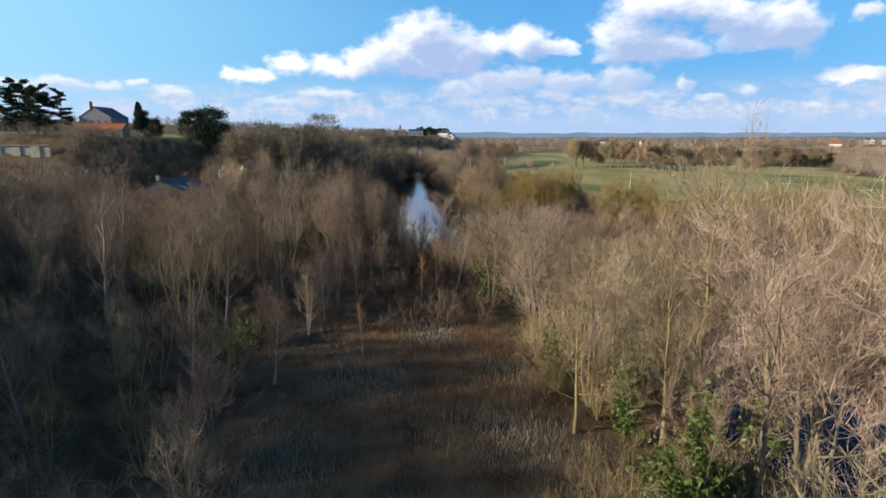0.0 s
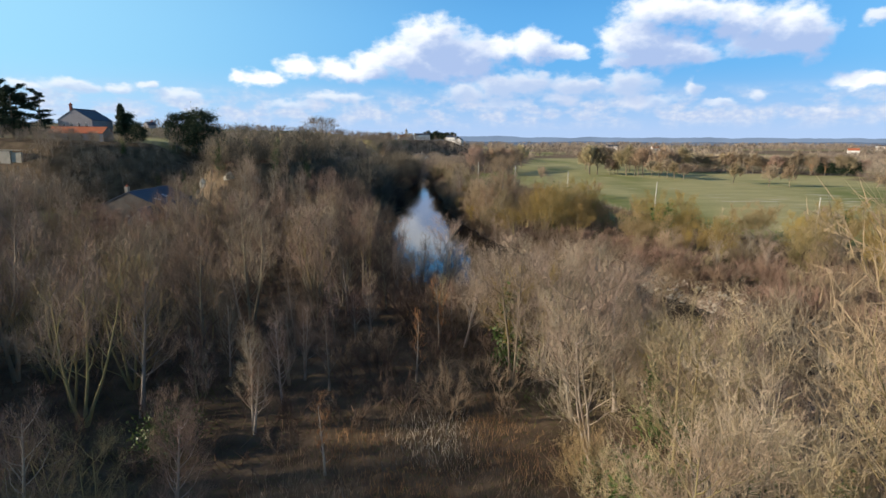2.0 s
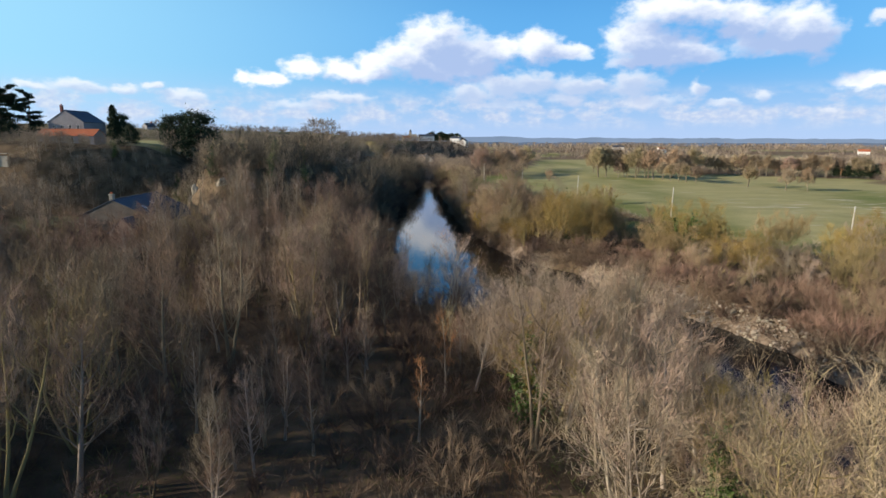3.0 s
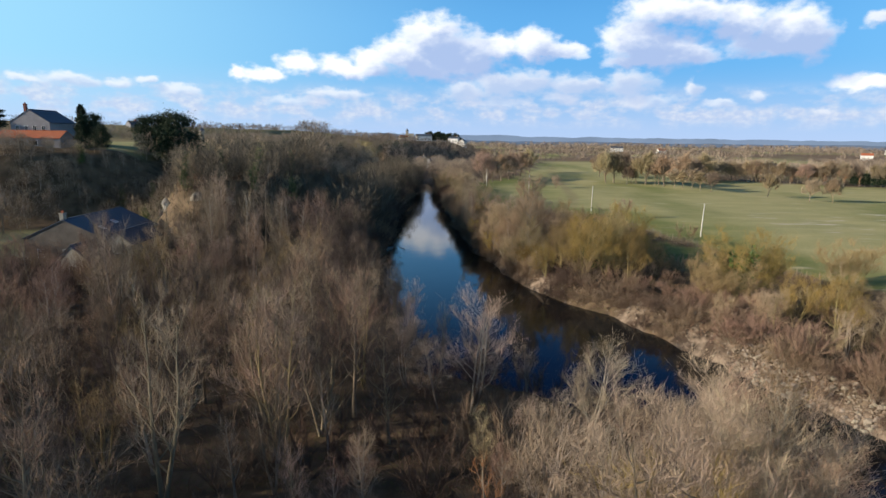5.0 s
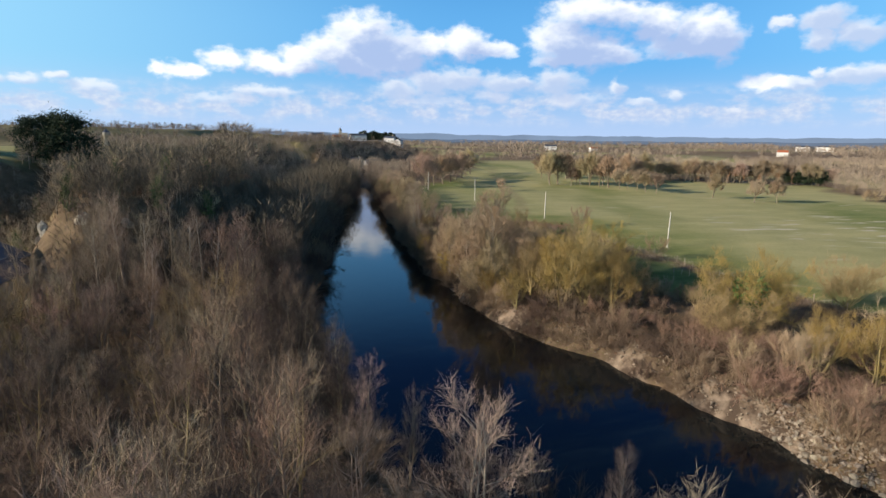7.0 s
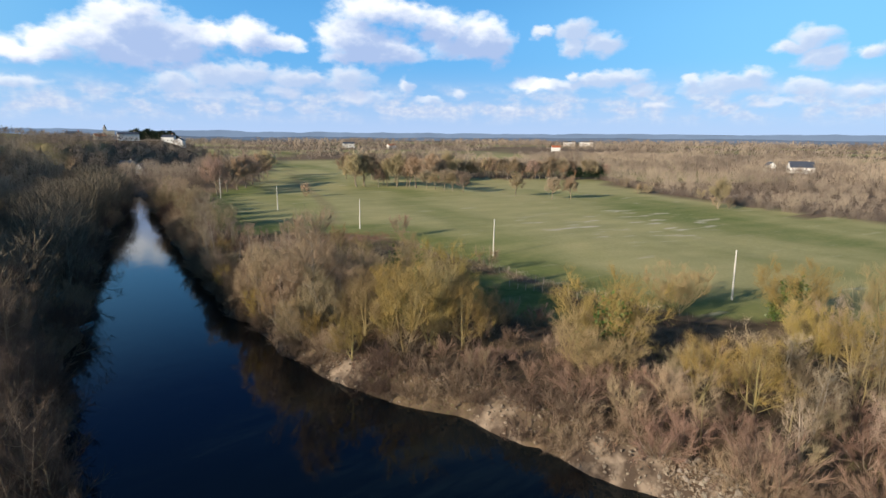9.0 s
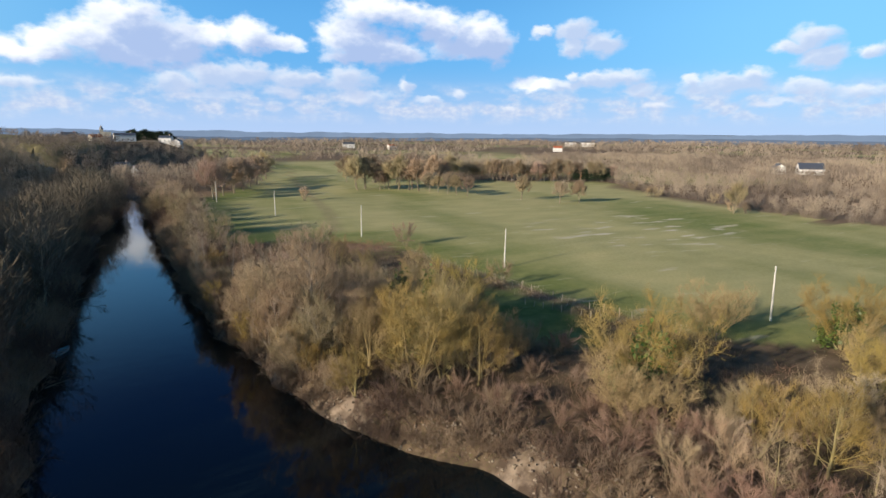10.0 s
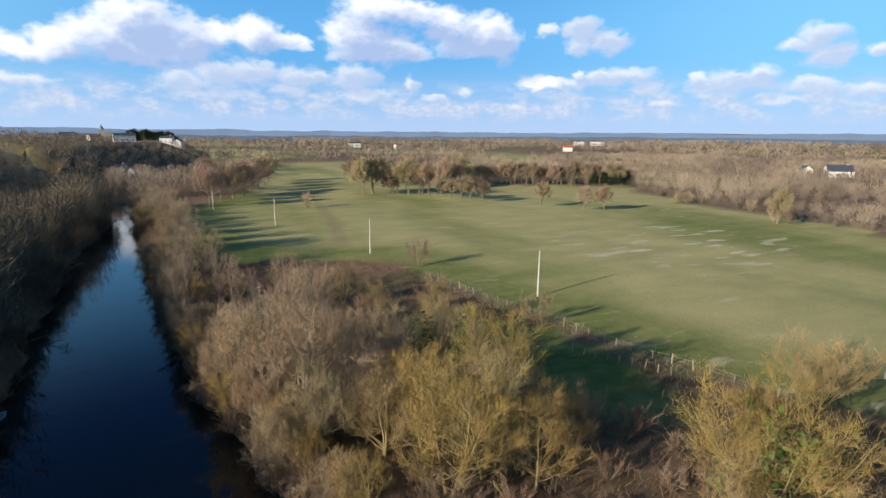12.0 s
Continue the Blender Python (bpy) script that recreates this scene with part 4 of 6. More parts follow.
# ---- the wooded tongue of land and the far bank ----
def east_wood():
    def tongue(x, y):
        return dry_land(x, y, 0.5) & (x < np.interp(y, ys, EAST)) & (x > np.interp(y, (20, 45, 70, 84, 110), (17, 15.5, 14, 7, 4)))

    x, y, rng = scatter(103, (4, 36, 16, 110), 4.2, tongue)
    for a, b in zip(x, y):
        r, size, spin = rng.uniform(), rng.uniform(0.78, 1.08), rng.uniform(0, 360)
        low = b > 84
        if low and r < 0.16:
            plant("poplar", int(rng.integers(4)), a, b, size * 0.5, spin, group="riverside wood")
        elif low:
            if r < 0.62:
                brush(a, b, size * (0.8 if r < 0.5 else 1.4))
        elif r < 0.34:
            plant("ash", (1, 1, 0, 2)[int(rng.integers(4))] if b < 60 else int(rng.integers(3)), a, b, size * 0.95, spin, group="riverside wood")
        elif r < 0.48 and b > 58:
            plant("poplar", int(rng.integers(4)), a, b, size * 0.82, spin, group="riverside wood")
        elif r < 0.62 and b > 50:
            plant("willow", int(rng.integers(2)), a, b, size * 1.05, spin, group="bank willows")
        elif 0.5 < r < 0.68:
            plant("ivied", 0, a, b, size * 0.85, spin, group="ivied trees")
        elif r < 0.76:
            brush(a, b, size * 0.9)
    for k, (a, b, s) in enumerate(((23.6, 37.7, 1.2), (22.4, 55.5, 0.95), (27.4, 55.3, 1.1), (16.5, 62.8, 0.95), (24.5, 47.0, 1.5), (28.0, 40.5, 1.3), (30.5, 34.5, 1.5), (26.0, 30.0, 1.3), (28.6, 50.5, 1.42), (26.6, 44.0, 1.38))):
        plant("ash", (0, 1, 2, 0, 1, 0, 1, 0, 1, 2)[k], a, b, s, k * 50, group="riverside wood")
    for k, (a, b, s) in enumerate(((15.0, 94.2, 0.88), (7.1, 102.6, 0.98), (13.1, 107.7, 0.42), (4.2, 103.5, 0.6), (1.0, 108.0, 0.7), (13.5, 86.0, 0.85), (17.0, 87.0, 0.8), (20.0, 88.0, 0.72), (22.5, 85.0, 0.95),
                                   (18.5, 83.0, 1.0), (24.0, 90.0, 0.62), (25.0, 84.5, 1.0), (21.0, 80.5, 1.0), (13.4, 79.2, 0.95), (16.7, 61.6, 0.95), (22.0, 93.5, 0.42), (10.5, 96.0, 0.42), (16.0, 77.0, 0.9), (11.8, 91.0, 0.55))):
        plant("ash", 2, min(a, float(np.interp(b, ys, WEST)) - 0.8), b, s, k * 67, group="riverside wood")
    rng = np.random.default_rng(172)
    for k, b in enumerate(np.arange(64, 93, 2.6)):
        plant("ash" if k % 3 else "poplar", 2 if k % 3 else 1, float(np.interp(b, ys, WEST)) - rng.uniform(0.8, 3.6), float(b), rng.uniform(0.72, 0.95), k * 71, group="riverside wood")
    for k, (a, b, s) in enumerate(((15.0, 58.0, 0.5), (16.6, 54.0, 0.55), (14.6, 50.5, 0.42), (17.6, 47.0, 0.5))):
        plant("willow", 1, a, b, s, k * 95, group="bank willows")
    for k, (a, b) in enumerate(((20.5, 50.0), (18.5, 44.0), (24.6, 63.0), (22.5, 66.2), (26.5, 58.5))):
        plant("ivied", 0, a, b, 0.68, k * 90, group="ivied trees")

    def across(x, y):
        return dry_land(x, y, 0.5) & (x > np.interp(y, ys, EAST)) & ~inside(MEADOW, x, y) & (x < np.interp(y, (20, 100, 125, 140), (125, 98, 84, 66)))

    x, y, rng = scatter(104, (40, 125, 20, 134), 4.3, across)
    for a, b in zip(x, y):
        r, size, spin = rng.uniform(), rng.uniform(0.78, 1.08), rng.uniform(0, 360)
        shore = bank_distance(a, b)[0] < 14
        if r < 0.20 and not shore:
            plant("ash", int(rng.integers(3)), a, b, size * (0.85 if b < 95 else 0.66), spin, group="riverside wood")
        elif r < 0.32 and not shore:
            plant("willow", int(rng.integers(2)), a, b, size * 0.95, spin, group="bank willows")
        elif r > 0.84 and b > 95:
            continue
        elif b > 88 and (a < 76):
            plant("shrub", (0, 1, 1, 2)[int(rng.integers(4))], a, b, size * rng.uniform(0.8, 1.25), spin, group="riverside shrubs")
        else:
            brush(a, b, size * 1.35)


# ---- trees on the east bank, each in its own place ----
OPEN_GLADE = ((47, 186), (58, 196), (66, 182), (68, 160), (62, 155), (56, 157), (50, 166), (46, 176))


def bank_trees():
    plant("bank_ash", 0, 21.7, 170.5, 1.16, 40, group="bank trees")
    plant("bank_ash", 0, 17.2, 181.0, 0.82, 160, group="bank trees")
    for k, (x, y, s) in enumerate(((25.0, 176.0, 0.95), (18.5, 179.0, 0.85), (26.5, 169.0, 0.85), (22.0, 184.0, 0.8))):
        plant("ash", k, x, y, s, 130 * k + 25, group="bank trees")
    for k, (x, y, s) in enumerate(((31.0, 155.0, 1.2), (35.0, 156.0, 1.3), (33.5, 162.5, 1.15), (38.5, 160.5, 1.1), (28.5, 163.5, 1.0), (41.5, 166.5, 1.25), (38.0, 152.5, 0.95), (44.5, 156.0, 0.75),
                                   (61.5, 149.0, 0.75), (84.0, 121.0, 1.15), (95.0, 131.0, 1.2))):
        plant("willow", (0, 1, 2, 1, 1, 0)[k % 6], x, y, s, k * 77, group="bank willows")
    for k, (x, y, s) in enumerate(((52.0, 141.0, 1.35), (46.5, 137.0, 1.15), (77.0, 151.5, 1.15), (88.0, 140.0, 1.15), (77.5, 130.0, 1.1))):
        plant("dome", (0, 1, 1, 0, 1)[k], x, y, s, 15 + k * 110, group="bank willows")
    for k, (x, y, s) in enumerate(((23.5, 166.5, 0.95), (27.5, 172.5, 1.1), (20.5, 176.5, 0.9), (30.5, 170.0, 1.05), (24.5, 180.5, 1.0), (29.0, 178.0, 1.0), (34.0, 176.0, 0.95), (19.0, 187.0, 0.9), (25.0, 187.5, 0.95), (31.0, 185.0, 0.85))):
        plant("bank_willow", k, x, y, s, 61 * k, group="bank trees")
    rng = np.random.default_rng(64)
    for k, y in enumerate((156.0, 158.8, 161.0, 163.5, 165.5, 168.0, 170.5, 173.0, 176.5, 181.0, 186.0, 191.5, 197.0, 203.0, 209.0, 216.0, 223.0)):
        plant("bank_willow" if k % 3 else "willow", k, float(np.interp(y, ys, EAST)) + rng.uniform(0.2, 1.8), y, rng.uniform(0.5, 0.72), k * 83, group="bank trees", lean=(rng.uniform(-6, 6), -rng.uniform(8, 22)))
    plant("ivied", 0, 36.0, 171.5, 1.1, 20, group="ivied trees")
    plant("ivied", 0, 39.0, 168.0, 1.1, 120, group="ivied trees")
    for k, (x, y, s) in enumerate(((-60, 181, 0.8), (-50, 179, 0.7), (-36, 181, 0.75), (-64, 196, 0.9), (-30, 190, 0.7), (-70, 214, 0.8), (-46, 190, 0.75), (-55, 192, 0.7), (-40, 198, 0.8), (-62, 206, 0.75), (-34, 205, 0.7), (-84, 216, 0.7), (-96, 219, 0.6), (-78, 222, 0.7))):
        plant("ivied", 0, x, y, s, k * 55, group="ivied trees")
    for k, (x, y, s) in enumerate(((46.3, 122.3, 0.55), (51.2, 116.1, 0.5), (56.0, 120.0, 0.5), (49.5, 128.5, 0.42), (60.0, 127.0, 0.5), (56.5, 112.0, 0.55), (64.0, 118.0, 0.55))):
        plant("ash", 2 if k % 2 else 1, x, y, s, k * 83, group="bank trees")
    plant("ash", 2, 91.0, 126.0, 0.8, 80, group="bank trees")
    plant("shrub", 2, 64.0, 188.4, 0.95, 0, group="riverside shrubs")
    plant("shrub", 2, 63.1, 232.0, 1.15, 50, group="riverside shrubs")
    plant("shrub", 2, 64.0, 340.0, 1.15, 90, group="riverside shrubs")

    def bank(x, y):
        d = bank_distance(x, y)[0]
        return (d > np.where(y < 182, 2.6, 0.4)) & (x > np.interp(y, ys, EAST)) & ~inside(MEADOW, x - 3, y) & ~inside(OPEN_GLADE, x, y) & (x < np.interp(y, (125, 150, 185, 215), (66, 60, 52, 40)))

    x, y, rng = scatter(105, (10, 72, 130, 228), 3.7, bank)
    for a, b in zip(x, y):
        r, size, spin = rng.uniform(), rng.uniform(0.7, 1.1), rng.uniform(0, 360)
        if b > 180 and a < 34 and r < 0.35:
            plant("poplar", (0, 1, 3)[int(rng.integers(3))], a, b, size * 0.66, spin, group="bank trees")
        elif b > 156 and r < 0.30:
            plant("willow", 1, a, b, size * 0.9, spin, group="bank willows")
        elif r < (0.52 if b > 158 else 0.40):
            plant("shrub", (1, 0, 3, 2)[int(rng.integers(4))], a, b, size * (0.9 if b > 158 else 0.75), spin, group="riverside shrubs")
        elif r < 0.74:
            brush(a, b, size * 0.7)
    # the line of trees north along the river
    x, y, rng = scatter(106, (4, 34, 222, 372), 4.6, lambda x, y: (bank_distance(x, y)[0] > 0.6) & (bank_distance(x, y)[0] < 11) & (x > np.interp(y, ys, EAST)))
    for a, b in zip(x, y):
        r, size, spin = rng.uniform(), rng.uniform(0.7, 1.0), rng.uniform(0, 360)
        if r < 0.22:
            plant("ash", int(rng.integers(3)), a, b, size * 0.88, spin, group="bank trees")
        elif r < 0.52:
            plant("bank_willow", int(rng.integers(2)), a, b, size * 1.1, spin, group="bank trees")
        else:
            brush(a, b, size * 1.6)


west_wood()
east_wood()
bank_trees()


# ---- trees standing in the meadow ----
STAND = []


def meadow_trees():
    rng = np.random.default_rng(9)
    small = ((153.4, 310), (161.5, 293), (169, 289), (112, 377), (116, 381), (129.5, 354), (131.5, 348), (133.5, 342.5), (135.5, 337), (138, 331.5))
    large = ((103, 387), (106, 382), (101, 380), (108, 389), (121, 373), (124.5, 368), (127, 361), (128, 372), (118, 379), (36, 376), (42, 388), (48, 400), (34, 392), (54, 416), (60, 432), (66, 452), (72, 470),
             (30, 360), (150, 392), (160, 398), (168, 404), (142, 402), (134, 408), (124, 420), (112, 432))
    for k, (x, y) in enumerate(small):
        plant("field", k, x, y, rng.uniform(0.85, 1.05), rng.uniform(0, 360), group="meadow trees")
    for k, (x, y) in enumerate(large):
        plant("field", k, x, y, rng.uniform(1.4, 1.8), rng.uniform(0, 360), group="meadow trees")
    plant("field", 0, 199, 238, 1.15, 30, group="meadow trees")
    for k in range(22):
        u = k / 21
        plant("field", k, 178 + 84 * u + rng.uniform(-2, 2), 413 - 42 * u + rng.uniform(-3, 3), rng.uniform(1.0, 1.4), k * 47, group="belt of trees behind the meadow")
    for k, (x, y) in enumerate(((200, 399), (207, 397), (214, 391), (222, 388), (229, 383), (237, 379), (243, 375), (190, 404), (226, 380), (232, 388))):
        plant("sapling", 0, x, y, rng.uniform(1.1, 1.6), k * 50, group="rust-leaved hedge trees")
    for k, (x, y) in enumerate(((248, 377), (252, 374), (256, 372), (244, 380), (260, 371), (250, 380))):
        STAND.append((x, y, rng.uniform(0.5, 0.75)))
    for k, (x, y, s) in enumerate(((201, 240, 0.9), (203, 236, 0.8), (216, 293, 1.0), (217.5, 291, 0.9), (214.5, 294, 0.85), (219, 262, 0.9), (231, 320, 1.0))):
        plant("shrub", 2, x, y, s, k * 60, group="meadow edge shrubs")


meadow_trees()


# ---- conifers on the hill ----
def conifer(name, seed, height, shape, label):
    rng = np.random.default_rng(seed)
    wood, crown = Soup(), Soup()
    wood.tube(curve_path(rng, (0, 0, -0.6), (0, 0, 1), height * 0.96, 0.3, 5, 0.03), height * 0.018 * np.array([1.3, 1, 0.8, 0.6, 0.35, 0.1]), 7)
    at = []
    if shape == "cypress":
        n = 1500
        u = rng.uniform(0.02, 1, n)
        r = height * 0.19 * np.power(1 - u, 0.55) * np.minimum(1, u * 7) * np.sqrt(rng.uniform(0.3, 1, n)) * (1 + 0.2 * np.sin(u * 30))
        a = rng.uniform(0, 6.28, n)
        at = np.stack([np.cos(a) * r, np.sin(a) * r, u * height], 1)
        crown.needles(np.repeat(at, 3, 0) + rng.normal(size=(3 * n, 3)) * 0.2, 0.7, 0.20, rng)
    elif shape == "cedar":
        for k in range(15):
            u = 0.13 + 0.85 * k / 14
            for _ in range(3):
                a = rng.uniform(0, 6.28)
                reach = height * 0.38 * (1.12 - u * 0.82) * rng.uniform(0.6, 1.1)
                tip = np.array([math.cos(a) * reach, math.sin(a) * reach, u * height + rng.uniform(-0.4, 0.6)])
                wood.tube(np.array([[0, 0, u * height - 0.6], tip * [0.5, 0.5, 1], tip]), [0.12, 0.08, 0.03], 3)
                n = 190
                w = np.sqrt(rng.uniform(0.05, 1, n))[:, None]
                pts = tip * w * [1, 1, 0] + [0, 0, tip[2]] + rng.normal(size=(n, 3)) * [reach * 0.16, reach * 0.16, 0.16]
                crown.needles(pts, 0.8, 0.20, rng)
    else:
        knots = 46
        for k in range(knots):
            u = rng.uniform(0.25, 1)
            a, r = rng.uniform(0, 6.28), height * 0.42 * math.sqrt(rng.uniform(0.1, 1)) * math.sqrt(max(0.05, 1.15 - u))
            c = np.array([math.cos(a) * r, math.sin(a) * r, u * height])
            wood.tube(np.array([[0, 0, c[2] * 0.6], c * [0.6, 0.6, 0.9], c]), [0.12, 0.07, 0.03], 3)
            crown.needles(c + rng.normal(size=(150, 3)) * [1.0, 1.0, 0.6], 0.8, 0.17, rng)
    base = new(name)
    part("trunk", wood.mesh(name + "_trunk", BARK, True), base)
    part("crown", crown.mesh(name + "_crown", NEEDLE), base)
    return tagged(base, label, "conifer")


stock("cypress", conifer("cypress_tree", 61, 11, "cypress", "dark green cone-shaped cypress beside the hilltop house"))
stock("cedar", conifer("cedar_tree", 62, 17, "cedar", "tall dark cedar with flat tiers on the hilltop"))
stock("pine", conifer("pine_tree", 63, 12, "pine", "broad dark green pine on the hillside"))
plant("cypress", 0, -101.5, 230, 1.15)
for k, (x, y, s) in enumerate(((-150, 240, 1.2), (-143, 236, 1.05), (-136.5, 240, 1.0), (-157, 246, 1.25), (-164, 238, 1.25), (-147, 246, 1.15), (-170, 250, 1.3))):
    plant("cedar", 0, x, y, s, k * 70, group="hilltop cedars")
for k, (x, y, s) in enumerate(((-78, 240, 1.5), (-84.5, 243, 1.15), (-72, 238, 1.1), (-89, 243, 0.95), (-111, 252, 0.8), (-94, 226, 0.6), (-62, 238, 0.5), (-150, 231, 0.5), (-143, 230, 0.45), (-136, 231, 0.5), (-158, 232, 0.55), *STAND)):
    plant("pine", 0, x, y, s, k * 100, group="hillside pines")


# ---- woods too many to count ----
def joined_wood(name, label, shapes, spots, sizes, tints, mat, seed):
    """One mesh of many small trees."""
    rng = np.random.default_rng(seed)
    vs, fs, ts, n = [], [], [], 0
    for k in range(len(spots)):
        v, f = shapes[int(rng.integers(len(shapes)))]
        a = rng.uniform(0, 6.28)
        c, s = math.cos(a) * sizes[k], math.sin(a) * sizes[k]
        vs.append(v @ np.array([[c, s, 0], [-s, c, 0], [0, 0, sizes[k]]]) + spots[k])
        fs.append(f + n)
        ts.append(np.full(len(v), tints[k]))
        n += len(v)
    me = mesh_of(name, np.concatenate(vs), np.concatenate(fs), mat)
    attribute(me, "tint", np.concatenate(ts))
    return tagged(new(name, me), label, "woodland", kind="stuff")


def shape_of(pair):
    v = np.concatenate(pair[0].v + pair[1].v)
    fa, fb = np.concatenate(pair[0].f), np.concatenate(pair[1].f)
    return v, np.concatenate([fa, fb + pair[0].n])


def thin_tree(seed, height, spread, rise, twigs, width, twig=1.6, limbs=6):
    """A tree for the distance: few limbs, broad sprays."""
    rng = np.random.default_rng(seed)
    wood, crown = Soup(), Soup()
    wood.tube(curve_path(rng, (0, 0, -0.5), (0, 0, 1), height * 0.8, 0.3, 2, 0.06), height * 0.014 * np.array([1, 0.7, 0.2]), 4)
    n = twigs
    u = rng.uniform(0.22, 0.95, n)
    a = rng.uniform(0, 6.28, n)
    r = height * spread * np.sqrt(rng.uniform(0, 1, n)) * np.sqrt(np.clip(1.1 - ((u - 0.5) / 0.55) ** 2, 0.05, 1))
    base = np.stack([np.cos(a) * r, np.sin(a) * r, u * height], 1)
    way = base * [1, 1, 0] / (height * spread) + [0, 0, rise] + rng.normal(size=(n, 3)) * 0.4
    way *= (twig * rng.uniform(0.5, 1.3, n) / np.linalg.norm(way, axis=1))[:, None]
    crown.slivers(base - way * 0.4, way, width * rng.uniform(0.6, 1.3, n), rng)
    for _ in range(limbs):
        b = rng.uniform(0, 6.28)
        z = height * rng.uniform(0.25, 0.5)
        wood.tube(curve_path(rng, (0, 0, z), (math.cos(b), math.sin(b), 0.9), height * 0.42, 0.1, 2, 0.1), height * 0.005 * np.array([1, 0.6, 0.2]), 3)
    return wood, crown


def hill_wood():
    shapes = [shape_of(thin_tree(70 + k, 10 + k, (0.30, 0.36, 0.25, 0.42)[k], 1.0, 300, 0.11, 2.0, 4)) for k in range(4)]

    def keep(x, y):
        h, d = hill(x, y), bank_distance(x, y)[0]
        slope = (h > 0.6) & (h < 19.0) | ((h >= 19.0) & ((value_noise(x, y, 40, 21) > 0.35) | (y < 130) & (x > -130) | (y > 203) & (y < 228) & (x > -133) & (x < -84) | (y > 255) & (x > np.interp(y, (255, 420), (-105, -80)))))
        valley = (h <= 0.6) & (y > 168)
        return (d > 1.5) & (slope | valley) & ((np.abs(y - 64 - 0.2 * x) > 3.5) | (y > 100)) & (x < np.interp(y, ys, WEST)) & ~inside(HOUSE_YARD, x, y) & ~((x > -131) & (x < -89) & (y > 227.5) & (y < 256)) & ~((x < -120) & (y > 186) & (y < 213))

    # Includes unseen crest trees at y < 50, added tall to cast shade eastwards.
    x, y, rng = scatter(107, (-190, 30, -30, 480), 5.6, keep)
    h = hill(x, y)
    size = rng.uniform(0.65, 1.05, len(x)) * np.where(h > 17, np.where(y < 120, np.where(y < 50, 1.0, 0.5), np.where(y > 255, 0.5, 0.6)), 0.85) * np.where((x < -84) & (y > 203) & (y < 229), np.where(y > 220, 0.5, 0.7), 1.0)
    # Spur and bank trees tinted dark: ivy, and hillside shade put into the colour.
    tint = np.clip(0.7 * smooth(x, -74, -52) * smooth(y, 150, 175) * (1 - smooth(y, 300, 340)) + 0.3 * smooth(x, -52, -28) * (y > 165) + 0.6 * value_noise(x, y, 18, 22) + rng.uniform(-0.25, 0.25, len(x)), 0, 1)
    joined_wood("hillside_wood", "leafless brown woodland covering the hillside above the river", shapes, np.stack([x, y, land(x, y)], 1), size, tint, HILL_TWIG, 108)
    x, y, rng = scatter(131, (-140, -76, 190, 227.5), 3.1, lambda x, y: (hill(x, y) > 4) & ~((x < -119) & (y > 200) & (y < 213)))
    size = rng.uniform(0.4, 0.7, len(x)) * np.where(y > 214, 0.55, 1.0)
    x2, y2, rng2 = scatter(133, (-70, -24, 168, 222), 3.4, lambda x, y: (hill(x, y) > 0.8) & ~inside(HOUSE_YARD, x, y))
    x, y, size = np.concatenate([x, x2]), np.concatenate([y, y2]), np.concatenate([size, rng2.uniform(0.35, 0.62, len(x2))])
    # Scrub on the spur (x > -72) gets the same painted shade.
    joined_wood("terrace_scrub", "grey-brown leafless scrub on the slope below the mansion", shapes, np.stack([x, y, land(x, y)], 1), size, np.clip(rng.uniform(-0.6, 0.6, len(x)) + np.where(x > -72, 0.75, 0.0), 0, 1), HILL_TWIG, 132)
    x, y, rng = scatter(119, (-26, 16, 178, 408), 4.0, lambda x, y: (bank_distance(x, y)[0] > np.where(y > 340, 0.3, 2.4)) & (np.interp(y, ys, WEST) - 14 < x) & (x < np.interp(y, ys, EAST) + 4) & ((x < 2) | (y > 300)))
    # High tint paints the banks' shade into the twig colour.
    joined_wood("riverbank_wood", "leafless trees crowding both river banks, darkened in colour for shade", shapes, np.stack([x, y, land(x, y)], 1), rng.uniform(0.85, 1.2, len(x)) * np.where(x > 2, 0.55, 1.0), rng.uniform(0.6, 1.0, len(x)), HILL_TWIG, 120)
    rough_shapes = [shape_of(thin_tree(76 + k, 9, 0.45, 1.1, 90, 0.24, 2.6, 2)) for k in range(2)]
    x, y, rng = scatter(117, (-140, 60, 470, 780), 7.0, lambda x, y: (hill(x, y) > 0.8) & ((hill(x, y) < 16.5) | (y < 600) & (x > -70)))
    joined_wood("valley_side_wood", "leafless woodland on the far valley side below the village", rough_shapes, np.stack([x, y, land(x, y)], 1), rng.uniform(0.5, 0.9, len(x)), rng.uniform(0.3, 1, len(x)), FAR_TWIG, 118)
    big = [shape_of(thin_tree(90, 13, 0.5, 0.9, 1500, 0.17))]
    joined_wood("hilltop_tree", "large round leafless tree on the hill crest", big, np.array([[-38.5, 256.0, float(land(-38.5, 256))]]), [(29.8 - float(land(-38.5, 256))) / 13.0], [0.3], HILL_TWIG, 1)["category"] = "tree"


HEDGE = ((178, 420), (264, 377), (242, 334), (226, 292), (224, 264), (216, 242), (212, 222), (215, 200), (226, 178), (320, 110))


